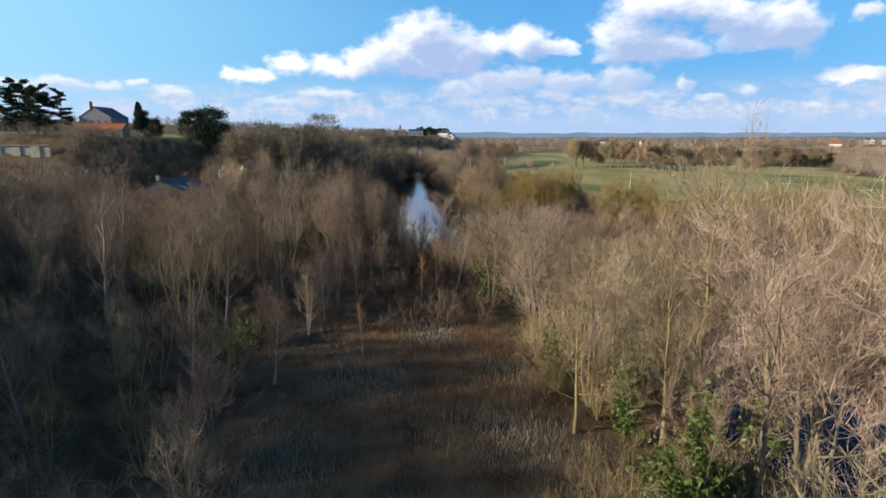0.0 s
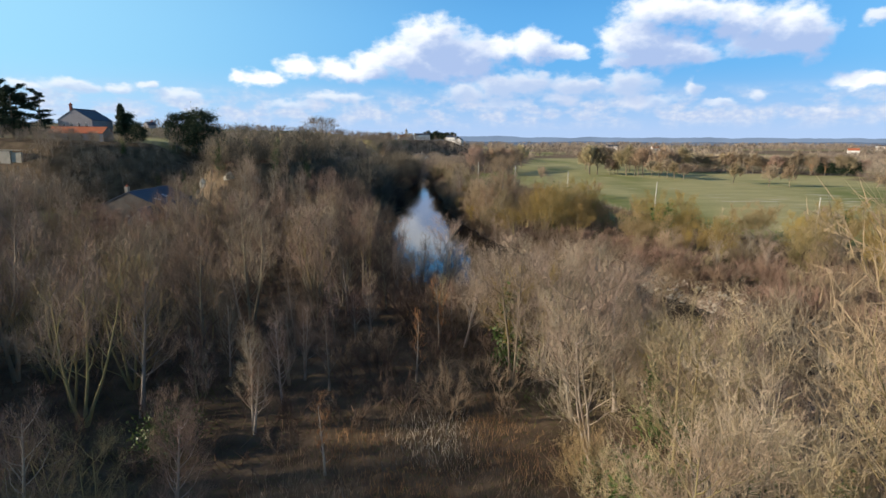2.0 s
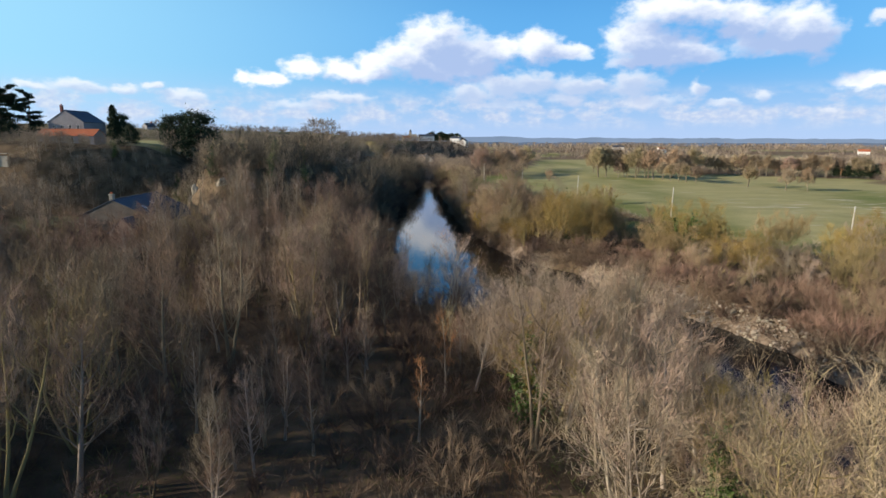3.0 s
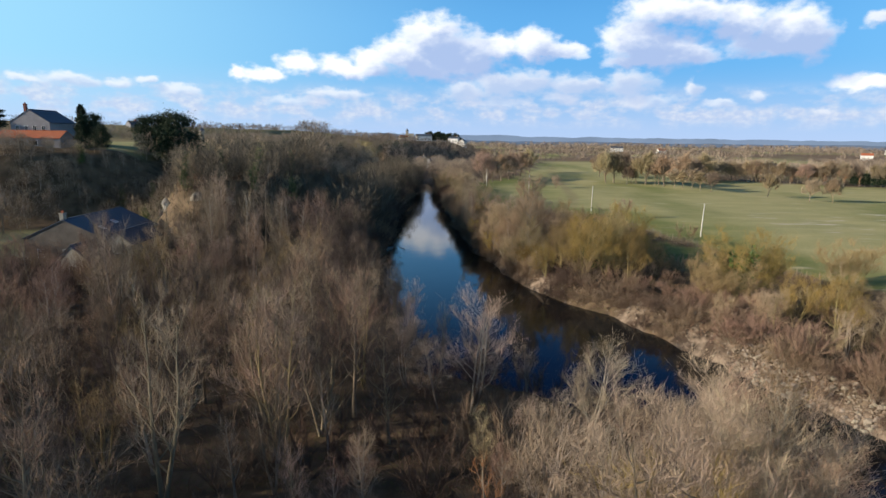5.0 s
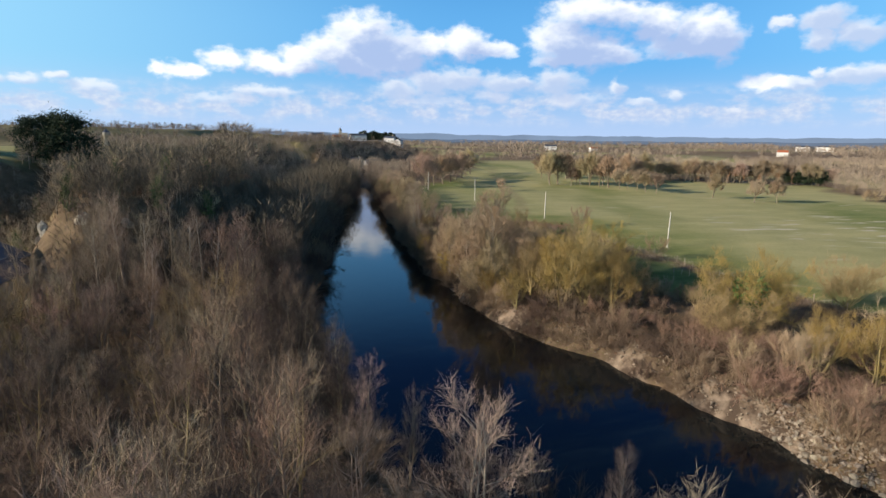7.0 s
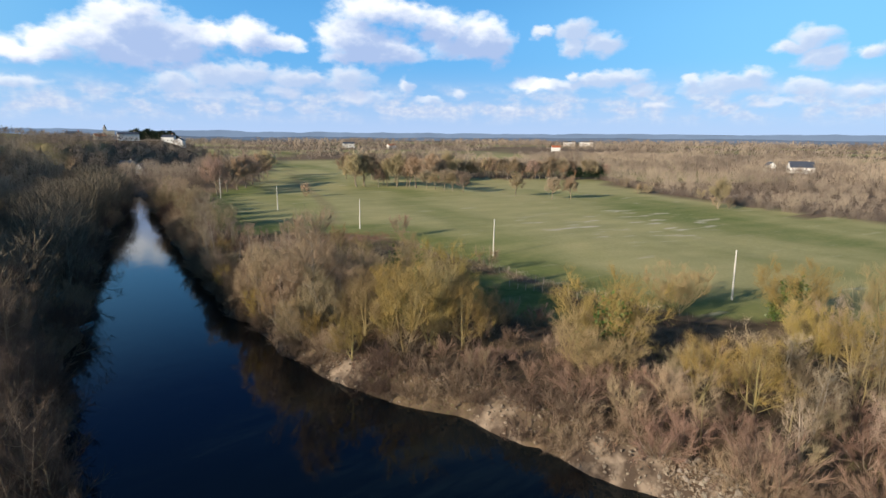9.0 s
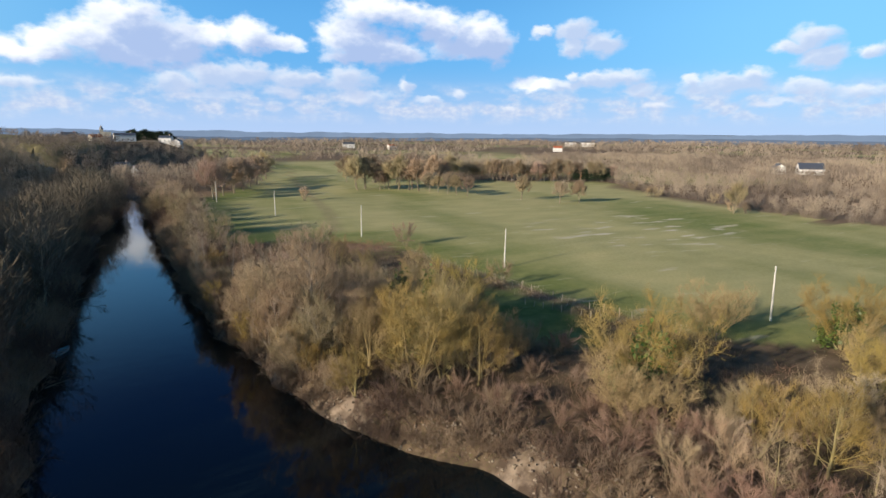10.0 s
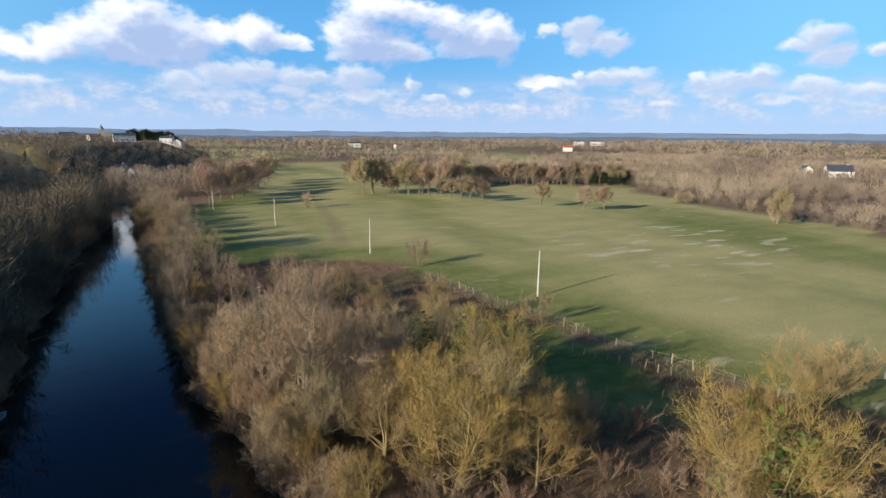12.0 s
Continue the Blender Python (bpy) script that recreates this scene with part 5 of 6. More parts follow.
def far_woods():
    shapes = [shape_of(thin_tree(80 + k, 9, (0.40, 0.46, 0.36)[k], 1.1, 240, 0.11, 2.2)) for k in range(3)]
    tiny = [shape_of(thin_tree(85 + k, 9, 0.5, 1.2, 30, 0.62, 3.7, 0)) for k in range(3)]

    def beyond(x, y):
        hedge = inside(MEADOW, x, y)
        gap = value_noise(x, y, 75, 31) + 0.5 * value_noise(x, y, 30, 32)
        return ~hedge & (hill(x, y) < 0.6) & (dry_land(x, y, 1.5)) & ((gap > -0.5) | (np.hypot(x - 10, y - 110) < 430)) & ~((np.abs(x - 446 + (366 - y) * 1.05) < 16) & (y < 368) & (y > 330)) & ((x > np.interp(y, (60, 110, 178, 200, 222, 242, 264, 292, 334, 377), (150, 322, 227, 216, 213, 217, 225, 227, 243, 266))) | (y > 384) & (x > np.interp(y, (384, 700), (-40, 40))) & ~((y < 400) & (x < 185)))

    x, y, rng = scatter(109, (-60, 640, 60, 700), 6.9, beyond)
    size = rng.uniform(0.45, 1.0, len(x)) * (1 + 0.3 * value_noise(x, y, 60, 33) + 0.3 * value_noise(x, y, 22, 39))
    near = np.hypot(x - 220, y - 300) < 140
    size[near] *= 0.8
    tint = np.clip(0.3 + 0.6 * value_noise(x, y, 45, 34) + rng.uniform(-0.35, 0.4, len(x)), 0, 1)
    spots = np.stack([x, y, land(x, y)], 1)
    first = np.hypot(x - 10, y - 110) < 370
    middle = [shape_of(thin_tree(83 + k, 9, (0.44, 0.40)[k], 1.2, 56, 0.31, 2.9, 2)) for k in range(2)]
    joined_wood("meadow_edge_wood", "leafless brown woods and hedges round the meadow", shapes, spots[first], size[first], tint[first], FAR_TWIG, 110)
    joined_wood("valley_wood", "leafless brown woods stretching along the valley", middle, spots[~first], size[~first], tint[~first], FAR_TWIG, 116)

    rng = np.random.default_rng(134)
    hx, hy = [], []
    for (ax, ay), (bx, by) in zip(HEDGE, HEDGE[1:]):
        n = int(math.hypot(bx - ax, by - ay) / 1.5)
        u = rng.uniform(0, 1, n)
        hx.append(ax + (bx - ax) * u + rng.normal(size=n) * 0.9)
        hy.append(ay + (by - ay) * u + rng.normal(size=n) * 0.9)
    x, y = np.concatenate(hx), np.concatenate(hy)
    joined_wood("meadow_hedge", "dark brown leafless hedge along the meadow's edge", shapes, np.stack([x, y, land(x, y) - 0.8], 1), rng.uniform(0.28, 0.5, len(x)), np.clip(rng.uniform(0.4, 1.1, len(x)), 0, 1), FAR_TWIG, 135)

    def distance(x, y):
        return (np.hypot(x, y) > 640) & (np.hypot(x, y) < 2100) & (hill(x, y) < 3) & (value_noise(x, y, 140, 35) + 0.6 * value_noise(x, y, 60, 36) > -0.15) & (y > -100) & ~((x < 640) & (y < 700) & (x > -60)) & (np.arctan2(x, y) < 1.35)

    x, y, rng = scatter(111, (-800, 3000, 60, 3000), 27.0, distance)
    size = rng.uniform(0.7, 1.25, len(x)) * (1 + np.hypot(x, y) / 4000)
    tint = np.clip(0.4 + 0.5 * value_noise(x, y, 150, 37) + rng.uniform(-0.2, 0.2, len(x)), 0, 1)
    joined_wood("distant_wood", "grey-brown leafless woods filling the plain to the horizon", tiny, np.stack([x, y, land(x, y)], 1), size, tint, FAR_TWIG, 112)

    def upland(x, y):
        return (hill(x, y) > 17) & (value_noise(x, y, 50, 38) > 0.1) & (y > 320) & (x > -700) & (np.hypot(x + 10, y - 690) > 40)

    x, y, rng = scatter(113, (-700, 60, 320, 1100), 13.0, upland)
    joined_wood("upland_hedges", "dark leafless trees and hedges among hilltop fields", tiny, np.stack([x, y, land(x, y)], 1), rng.uniform(0.35, 0.75, len(x)), rng.uniform(0.4, 1, len(x)), FAR_TWIG, 114)


def bank_brush():
    for seed, edge, sign, lo, hi in ((161, EAST, 1, 60, 352), (162, WEST, -1, 60, 352)):
        rng = np.random.default_rng(seed)
        for y in np.arange(lo, hi, 0.4 if sign > 0 else 0.9):
            x = float(np.interp(y, ys, edge))
            if sign > 0 and y < 178 and value_noise(x + 0.5, y, 6, 18) > (0.1 if y < 121 else 0.42):
                continue
            brush(x + sign * rng.uniform(-0.4, 3.4), y + rng.uniform(-0.6, 0.6), rng.uniform(0.4, 0.85) if sign > 0 and y < 190 else rng.uniform(0.6, 1.3))


def overhang():
    rng = np.random.default_rng(163)
    for y in np.arange(121, 232, 0.55):
        if y < 178 and value_noise(float(np.interp(y, ys, EAST)) + 0.5, y, 6, 18) > 0.3:
            continue
        brush(float(np.interp(y, ys, EAST)) + rng.uniform(-1.0, 0.6), y, rng.uniform(0.22, 0.5))


def rubble_brush():
    rng = np.random.default_rng(164)
    for y in np.arange(84, 150, 0.42):
        if value_noise(y, 3, 5, 25) > -0.1:
            brush(float(np.interp(y, ys, EAST)) + rng.uniform(0.2, 4.5), y, rng.uniform(0.22, 0.5))


bank_brush()
overhang()
rubble_brush()


def wood_brush():
    shapes = [shape_of(bare_shrub(150 + k, 3.4, 6, 380, 1.35, 0.036, (0.5, 0.7, 0.9, 0.6)[k])) for k in range(4)]
    x, y, size = (np.array(v) for v in zip(*BRUSH))
    z = np.maximum(land(x, y), WATER - 0.1)
    # Noise tint, plus understory shade painted in by side and bank distance.
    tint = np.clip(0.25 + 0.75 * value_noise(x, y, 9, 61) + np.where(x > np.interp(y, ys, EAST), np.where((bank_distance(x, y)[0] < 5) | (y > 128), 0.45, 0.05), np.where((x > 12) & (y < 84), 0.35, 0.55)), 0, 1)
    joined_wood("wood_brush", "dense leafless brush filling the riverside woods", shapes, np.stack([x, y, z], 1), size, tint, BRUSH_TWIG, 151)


hill_wood()
far_woods()
wood_brush()


# ---- undergrowth, reeds, brambles ----
def blades(name, label, category, spots, mat, length, width, per, lean, tints, seed, leafy=0.0):
    """A dense cover of thin upright stalks round each spot."""
    rng = np.random.default_rng(seed)
    n = len(spots) * per
    at = np.repeat(spots, per, axis=0) + rng.normal(size=(n, 3)) * [0.75, 0.75, 0.0]
    at[:, 2] = np.maximum(land(at[:, 0], at[:, 1]), WATER - 0.1) - 0.05
    way = rng.normal(size=(n, 3)) * lean
    way[:, 2] = 1
    way *= (length * rng.uniform(0.4, 1.25, n) / np.linalg.norm(way, axis=1))[:, None]
    s = Soup()
    s.slivers(at, way, width * rng.uniform(0.6, 1.4, n), rng)
    me = s.mesh(name, mat)
    attribute(me, "tint", np.repeat(np.repeat(tints, per), 3))
    return tagged(new(name, me), label, category, kind="stuff")


def ground_cover():
    def floor(x, y):
        d, side = bank_distance(x, y)
        wood = (x > -70) & (x < 118) & (y < 250) & ~inside(MEADOW, x, y) & ~inside(OPEN_GLADE, x, y) & (d > 0.3) & ~inside(HOUSE_YARD, x, y) & ~inside(GLADE, x, y)
        return wood & ((side < 0) | (x < np.interp(y, (20, 130, 250), (110, 76, 64))))

    x, y, rng = scatter(121, (-70, 115, 20, 250), 2.1, floor)
    tint = np.clip(value_noise(x, y, 14, 41) * 1.6 - 0.45, 0, 1)
    blades("bramble_undergrowth", "tangled reddish-brown brambles and dead bracken on the wood floor", "undergrowth", np.stack([x, y, x * 0], 1), BRAMBLE, 1.25, 0.055, 14, 0.75, tint, 122)
    x, y, rng = scatter(123, (-10, 20, 28, 74), 0.85, lambda x, y: inside(GLADE, x + value_noise(x, y, 5, 42) * 2, y))
    tint = np.clip(0.25 + value_noise(x, y + x * 0.3, 6, 43) * 1.6 + np.where(y > 56, 0.45, 0.0) + np.where(x > 8.5, 0.5, 0.0), 0, 1)
    blades("dry_grass", "pale frosted dry grass and rusty stalks in the clearing", "dry grass", np.stack([x, y, x * 0], 1), REED, 0.75, 0.035, 16, 0.35, tint, 124)
    x, y, rng = scatter(125, (10, 70, 112, 240), 1.3, lambda x, y: (bank_distance(x, y)[0] > 1.6 + 1.6 * value_noise(x, y, 4, 24)) & (bank_distance(x, y)[0] < 6.0) & (x > np.interp(y, ys, EAST)))
    blades("bank_grass", "dead reddish growth hanging over the eroded river bank", "dry grass", np.stack([x, y, x * 0], 1), BRAMBLE, 0.8, 0.04, 16, 0.9, x * 0, 126)
    x, y, rng = scatter(127, (28, 64, 222, 248), 1.6, lambda x, y: np.hypot((x - 46) / 17, (y - 235) / 9) < 1)
    blades("bramble_patch", "flattened reddish bramble patch at the meadow's edge", "undergrowth", np.stack([x, y, x * 0], 1), RUST, 0.8, 0.05, 16, 0.9, x * 0, 128)
    x, y, rng = scatter(145, (46, 69, 152, 200), 1.25, lambda x, y: inside(OPEN_GLADE, x, y) & (value_noise(x, y, 5, 46) > -0.15))
    blades("glade_tufts", "rough green and brown tufts in the grassy hollow by the fence", "undergrowth", np.stack([x, y, x * 0], 1), RUST, 0.7, 0.05, 9, 0.7, np.clip(rng.uniform(0.0, 1.4, len(x)), 0, 1), 146)
    x, y, rng = scatter(129, (50, 80, 150, 226), 1.2, lambda x, y: (near_line(x, y, FENCE) < 2.6) & (near_line(x, y, FENCE) > 0.9))
    blades("fence_grass", "long tufts of dry grass along the fence", "dry grass", np.stack([x, y, x * 0], 1), REED, 0.6, 0.045, 8, 0.5, x * 0 + 0.2, 130)


ground_cover()


def evergreen_bush():
    rng = np.random.default_rng(71)
    wood, crown = bare_shrub(72, 2.4, 9, 60, 0.5, 0.02, 0.7)
    at = rng.normal(size=(2200, 3)) * [0.95, 0.95, 0.6] + [0, 0, 1.25]
    leaves = Soup()
    leaves.leaves(at[at[:, 2] > 0.1], 0.12, rng)
    base = new("evergreen_bush")
    part("stems", wood.mesh("bush_stems", BARK, True), base)
    part("foliage", leaves.mesh("bush_foliage", IVY), base)
    tagged(base, "rounded green evergreen bush among bare trees", "bush")
    return base


stock("evergreen", evergreen_bush())
for k, (x, y, s) in enumerate(((-11.6, 63.0, 1.0), (19.5, 56.0, 1.25), (17.2, 58.5, 0.95), (19.4, 37.0, 1.3), (21.5, 39.0, 1.0), (23.0, 64.5, 1.1))):
    plant("evergreen", 0, x, y, s, 20 + k * 70, group="evergreen bushes")


# ---- buildings ----
def box(s, x0, x1, y0, y1, z0, z1):
    v = np.array([[x, y, z] for z in (z0, z1) for y in (y0, y1) for x in (x0, x1)], float)
    s.add(v, [[0, 2, 1], [1, 2, 3], [4, 5, 6], [5, 7, 6], [0, 1, 5], [0, 5, 4], [2, 6, 7], [2, 7, 3], [0, 4, 6], [0, 6, 2], [1, 3, 7], [1, 7, 5]])


def slab(s, a, b, c, d, thick):
    """A sloping sheet with thickness: four corners of its top."""
    top = np.array([a, b, c, d], float)
    v = np.concatenate([top, top - [0, 0, thick]])
    s.add(v, [[0, 1, 2], [0, 2, 3], [4, 6, 5], [4, 7, 6], [0, 5, 1], [0, 4, 5], [1, 6, 2], [1, 5, 6], [2, 7, 3], [2, 6, 7], [3, 4, 0], [3, 7, 4]])


def opening(parent, x, y, z, w, h, axis, frame_mat=None, pane_mat=None):
    """A window set in a wall: frame, pane and sill. axis: the wall's outward side, x+, x-, y+ or y-."""
    sgn = 1 if axis[1] == "+" else -1
    s, g, sill = Soup(), Soup(), Soup()
    t = 0.09

    def put(soup, u0, u1, z0, z1, o0, o1):
        lo, hi = sorted((o0 * sgn, o1 * sgn))
        if axis[0] == "y":
            box(soup, x + u0, x + u1, y + lo, y + hi, z0, z1)
        else:
            box(soup, x + lo, x + hi, y + u0, y + u1, z0, z1)

    put(s, -w / 2, -w / 2 + t, z, z + h, -0.04, 0.06)
    put(s, w / 2 - t, w / 2, z, z + h, -0.04, 0.06)
    put(s, -w / 2 + t, w / 2 - t, z, z + t, -0.04, 0.06)
    put(s, -w / 2 + t, w / 2 - t, z + h - t, z + h, -0.04, 0.06)
    put(s, -0.03, 0.03, z + t, z + h - t, -0.04, 0.05)
    put(g, -w / 2 + t, w / 2 - t, z + t, z + h - t, -0.02, 0.02)
    put(sill, -w / 2 - 0.1, w / 2 + 0.1, z - 0.09, z - 0.004, -0.04, 0.14)
    win = part("window", s.mesh("window", frame_mat or PAINT_WHITE), parent)
    part("pane", g.mesh("pane", pane_mat or GLASS), win)
    part("sill", sill.mesh("sill", STONE), win)
    return win


def house(name, label, at, turn, length, depth, eaves, ridge, wall_mat, roof_mat, chimneys=(), windows=(), hipped=0.0, category="house"):
    """A house with its ridge along its own x: walls, roof, chimneys (x, y, height) and windows (x, z, w, h, side)."""
    base = new(name)
    x, y, z = at
    base.matrix_basis = pose(x, y, z, 0, 0, turn)
    l, d = length / 2, depth / 2
    w = Soup()
    box(w, -l, l, -d, d, -2.5, eaves)
    if hipped < 0.1:
        for sx in (-1, 1):
            a = np.array([[sx * l, -d, eaves], [sx * l, d, eaves], [sx * l, 0, ridge], [sx * (l - 0.35), -d, eaves], [sx * (l - 0.35), d, eaves], [sx * (l - 0.35), 0, ridge]])
            w.add(a, [[0, 1, 2], [3, 5, 4], [0, 3, 4], [0, 4, 1], [1, 4, 5], [1, 5, 2], [2, 5, 3], [2, 3, 0]])
    part("wall", w.mesh(name + "_wall", wall_mat), base)
    o = 0.35
    drop = o * (ridge - eaves) / d
    r = Soup()
    hx = l + o - hipped * (d + o) if hipped else l + 0.12
    ex = l + (o if hipped else 0.12)
    top = ridge + 0.16
    for sy in (-1, 1):
        slab(r, (-ex, sy * (d + o), eaves - drop + 0.16), (ex, sy * (d + o), eaves - drop + 0.16), (hx, 0, top), (-hx, 0, top), 0.14)
    if hipped:
        for sx in (-1, 1):
            slab(r, (sx * ex, -(d + o), eaves - drop + 0.158), (sx * ex, d + o, eaves - drop + 0.158), (sx * hx, 0.001, top - 0.002), (sx * hx, -0.001, top - 0.002), 0.14)
    roof = part("roof", r.mesh(name + "_roof", roof_mat), base)
    caps = Soup()
    box(caps, -hx, hx, -0.13, 0.13, top - 0.04, top + 0.07)
    part("ridge_cap", caps.mesh("ridge_cap", roof_mat), roof)
    for cx, cy, ch in chimneys:
        c, p = Soup(), Soup()
        box(c, cx - 0.45, cx + 0.45, cy - 0.35, cy + 0.35, eaves, ch)
        box(c, cx - 0.53, cx + 0.53, cy - 0.43, cy + 0.43, ch, ch + 0.16)
        stack = part("chimney", c.mesh("chimney", BRICK_RED if wall_mat is RENDER_GREY else STONE), base)
        for k in (-0.2, 0.2):
            p.tube([(cx + k, cy, ch + 0.1), (cx + k, cy, ch + 0.6)], [0.13, 0.11], 8)
        part("chimney_pots", p.mesh("chimney_pots", TILE), stack)
    for wx, wz, ww, wh, side in windows:
        if side[0] == "y":
            opening(base, wx, d if side[1] == "+" else -d, wz, ww, wh, side)
        else:
            opening(base, l if side[1] == "+" else -l, wx, wz, ww, wh, side)
    return tagged(base, label, category)


def cottage_by_wood():
    house("slate_roofed_house", "shade-darkened stone house with broad blue slate roof among bare trees", (-62.2, 165.2, 1.2), 90, 19.0, 14.6, 4.4, 7.8, SHADED_STONE, SLATE, ((-9.0, 0.2, 8.9),),
          ((-4.5, 1.0, 1.1, 1.6, "x-"), (0.0, 1.0, 1.1, 1.6, "x-"), (4.5, 1.0, 1.1, 1.6, "x-"), (-6.0, 1.0, 1.1, 1.6, "y-"), (-1.5, 1.0, 1.1, 1.6, "y-")))
    skylights = tagged(new("roof_skylight"), "pale glass skylight in the slate roof", "skylight", "skylights of the slate roof")
    glass, rim = Soup(), Soup()
    box(glass, -0.5, 0.5, -0.42, 0.42, 0.03, 0.07)
    for x0, x1, y0, y1 in ((-0.58, -0.5, -0.5, 0.5), (0.5, 0.58, -0.5, 0.5), (-0.5, 0.5, -0.5, -0.42), (-0.5, 0.5, 0.42, 0.5)):
        box(rim, x0, x1, y0, y1, 0.0, 0.1)
    part("pane", glass.mesh("skylight_pane", SKYLIGHT), skylights)
    part("frame", rim.mesh("skylight_frame", PAINT_WHITE), skylights)
    tilt = math.degrees(math.atan2(3.4, 7.3))
    for k, (out, y) in enumerate(((4.4, 160.0), (3.6, 165.5))):
        m = pose(-62.2 + out, y, 1.2 + 7.8 + 0.18 - out * 3.4 / 7.3, 0, tilt, 0)
        if k:
            copy_thing(skylights, m)
        else:
            skylights.matrix_basis = m
    house("house_wing", "small gabled stone wing with slate roof beside the house", (-51.4, 158.4, 1.2), 90, 11.0, 4.6, 4.2, 6.2, STONE, SLATE, (), ((0.0, 1.0, 1.2, 1.6, "x-"),))
    house("stone_outbuilding", "low stone outbuilding with gabled slate roof in the trees", (-54.6, 148.6, 1.0), 90, 7.0, 5.2, 3.0, 5.4, STONE, SLATE, (), ((0.0, 0.8, 1.1, 1.5, "x-"),))
    lamp = tagged(new("garden_lamp_post"), "thin grey lamp post on the lawn by the house", "lamp post")
    rod, head = Soup(), Soup()
    rod.tube([(0, 0, -0.4), (0, 0, 5.6), (0.7, 0, 6.0)], [0.07, 0.05, 0.04], 6)
    box(head, 0.6, 1.2, -0.12, 0.12, 5.95, 6.08)
    part("pole", rod.mesh("lamp_pole", RENDER_GREY), lamp)
    part("lamp_head", head.mesh("lamp_head", RENDER_GREY), lamp)
    lamp.matrix_basis = pose(-72.0, 181.0, float(land(-72.0, 181.0)), 0, 0, 30)


def outcrops():
    rng = np.random.default_rng(99)
    for k, (x, y, w, h) in enumerate(((-54.5, 179.0, 0.9, 1.7), (-46.5, 176.0, 1.2, 1.2), (-43.0, 176.0, 0.9, 1.3), (-40.0, 177.0, 1.0, 1.0), (-57.5, 183.0, 0.8, 1.4))):
        bm = bmesh.new()
        bmesh.ops.create_icosphere(bm, subdivisions=3, radius=1.0)
        for v in bm.verts:
            n1 = noise.noise(v.co * 1.3 + Vector((k * 7, 0, 0)))
            n2 = noise.noise(v.co * 4.0 + Vector((0, k * 5, 0)))
            v.co = v.co * (1 + 0.5 * n1 + 0.3 * n2)
            v.co.x *= w
            v.co.y *= w * 0.6
            v.co.z *= h
        me = bpy.data.meshes.new("limestone_outcrop")
        bm.to_mesh(me)
        bm.free()
        me.materials.append(STONE)
        ob = tagged(new("limestone_outcrop", me), "pale limestone outcrop showing through the wooded slope", "rock", "outcrops on the slope")
        ob.matrix_basis = pose(x, y, float(land(x, y)) + 0.1, 0, 0, rng.uniform(-20, 20))


def mansion():
    g = 20.0
    house("hilltop_mansion", "tall grey gabled hilltop house with slate roof and brick chimney", (-121.3, 243, g), 90, 13, 12.0, 7.2, 11.0, RENDER_GREY, SLATE,
          ((-5.6, 1.4, 12.6),), tuple((wx, wz, 1.1, 1.8, "x-") for wx in (-4, -1.3, 1.3, 4) for wz in (1.0, 4.4)))
    house("orange_roofed_annex", "low grey outbuilding with bright orange tiled roof on the hilltop", (-116.5, 231, g - 0.6), 0, 19, 6.5, 3.2, 5.2, RENDER_GREY, TILE, (),
          tuple((wx, 0.9, 1.6, 1.6, "y-") for wx in (-6, -2, 2, 6)))
    house("ridge_house", "small grey gabled house far along the ridge", (-188, 428, float(land(-188, 428)) - 1.6), 60, 6.5, 5, 3.4, 5.4, RENDER_GREY, SLATE, ((1.8, 0, 6.2),), ((0, 1.2, 1.0, 1.4, "x-"),))
    s = Soup()
    for k in range(9):
        box(s, -150 + k * 3.2, -150 + k * 3.2 + 3.14, 207.6 - 0.3 * (k % 2), 208.4, 6.5, 16.8 + 0.25 * math.sin(k * 2.1))
    wall = tagged(new("retaining_wall"), "pale stone retaining wall below the hilltop garden", "wall")
    part("stone_panels", s.mesh("retaining_wall", STONE), wall)
    cap = Soup()
    box(cap, -150.3, -121.0, 207.1, 208.6, 17.1, 17.3)
    part("coping", cap.mesh("coping", STONE), wall)
    # a water tower far along the ridge
    tower = tagged(new("stone_tower"), "small round pale stone tower on the ridge", "tower")
    tz = float(land(-106, 330)) - 0.5
    t1, t2 = Soup(), Soup()
    t1.tube([(0, 0, 0), (0, 0, 7.6), (0, 0, 7.7), (0, 0, 9.0)], [1.15, 1.05, 1.35, 1.35], 12)
    t2.tube([(0, 0, 9.0), (0, 0, 10.4)], [1.5, 0.05], 12)
    part("shaft", t1.mesh("tower_shaft", STONE, True), tower)
    part("roof", t2.mesh("tower_roof", SLATE), tower)
    tower.matrix_basis = pose(-106, 330, tz - 3.0)


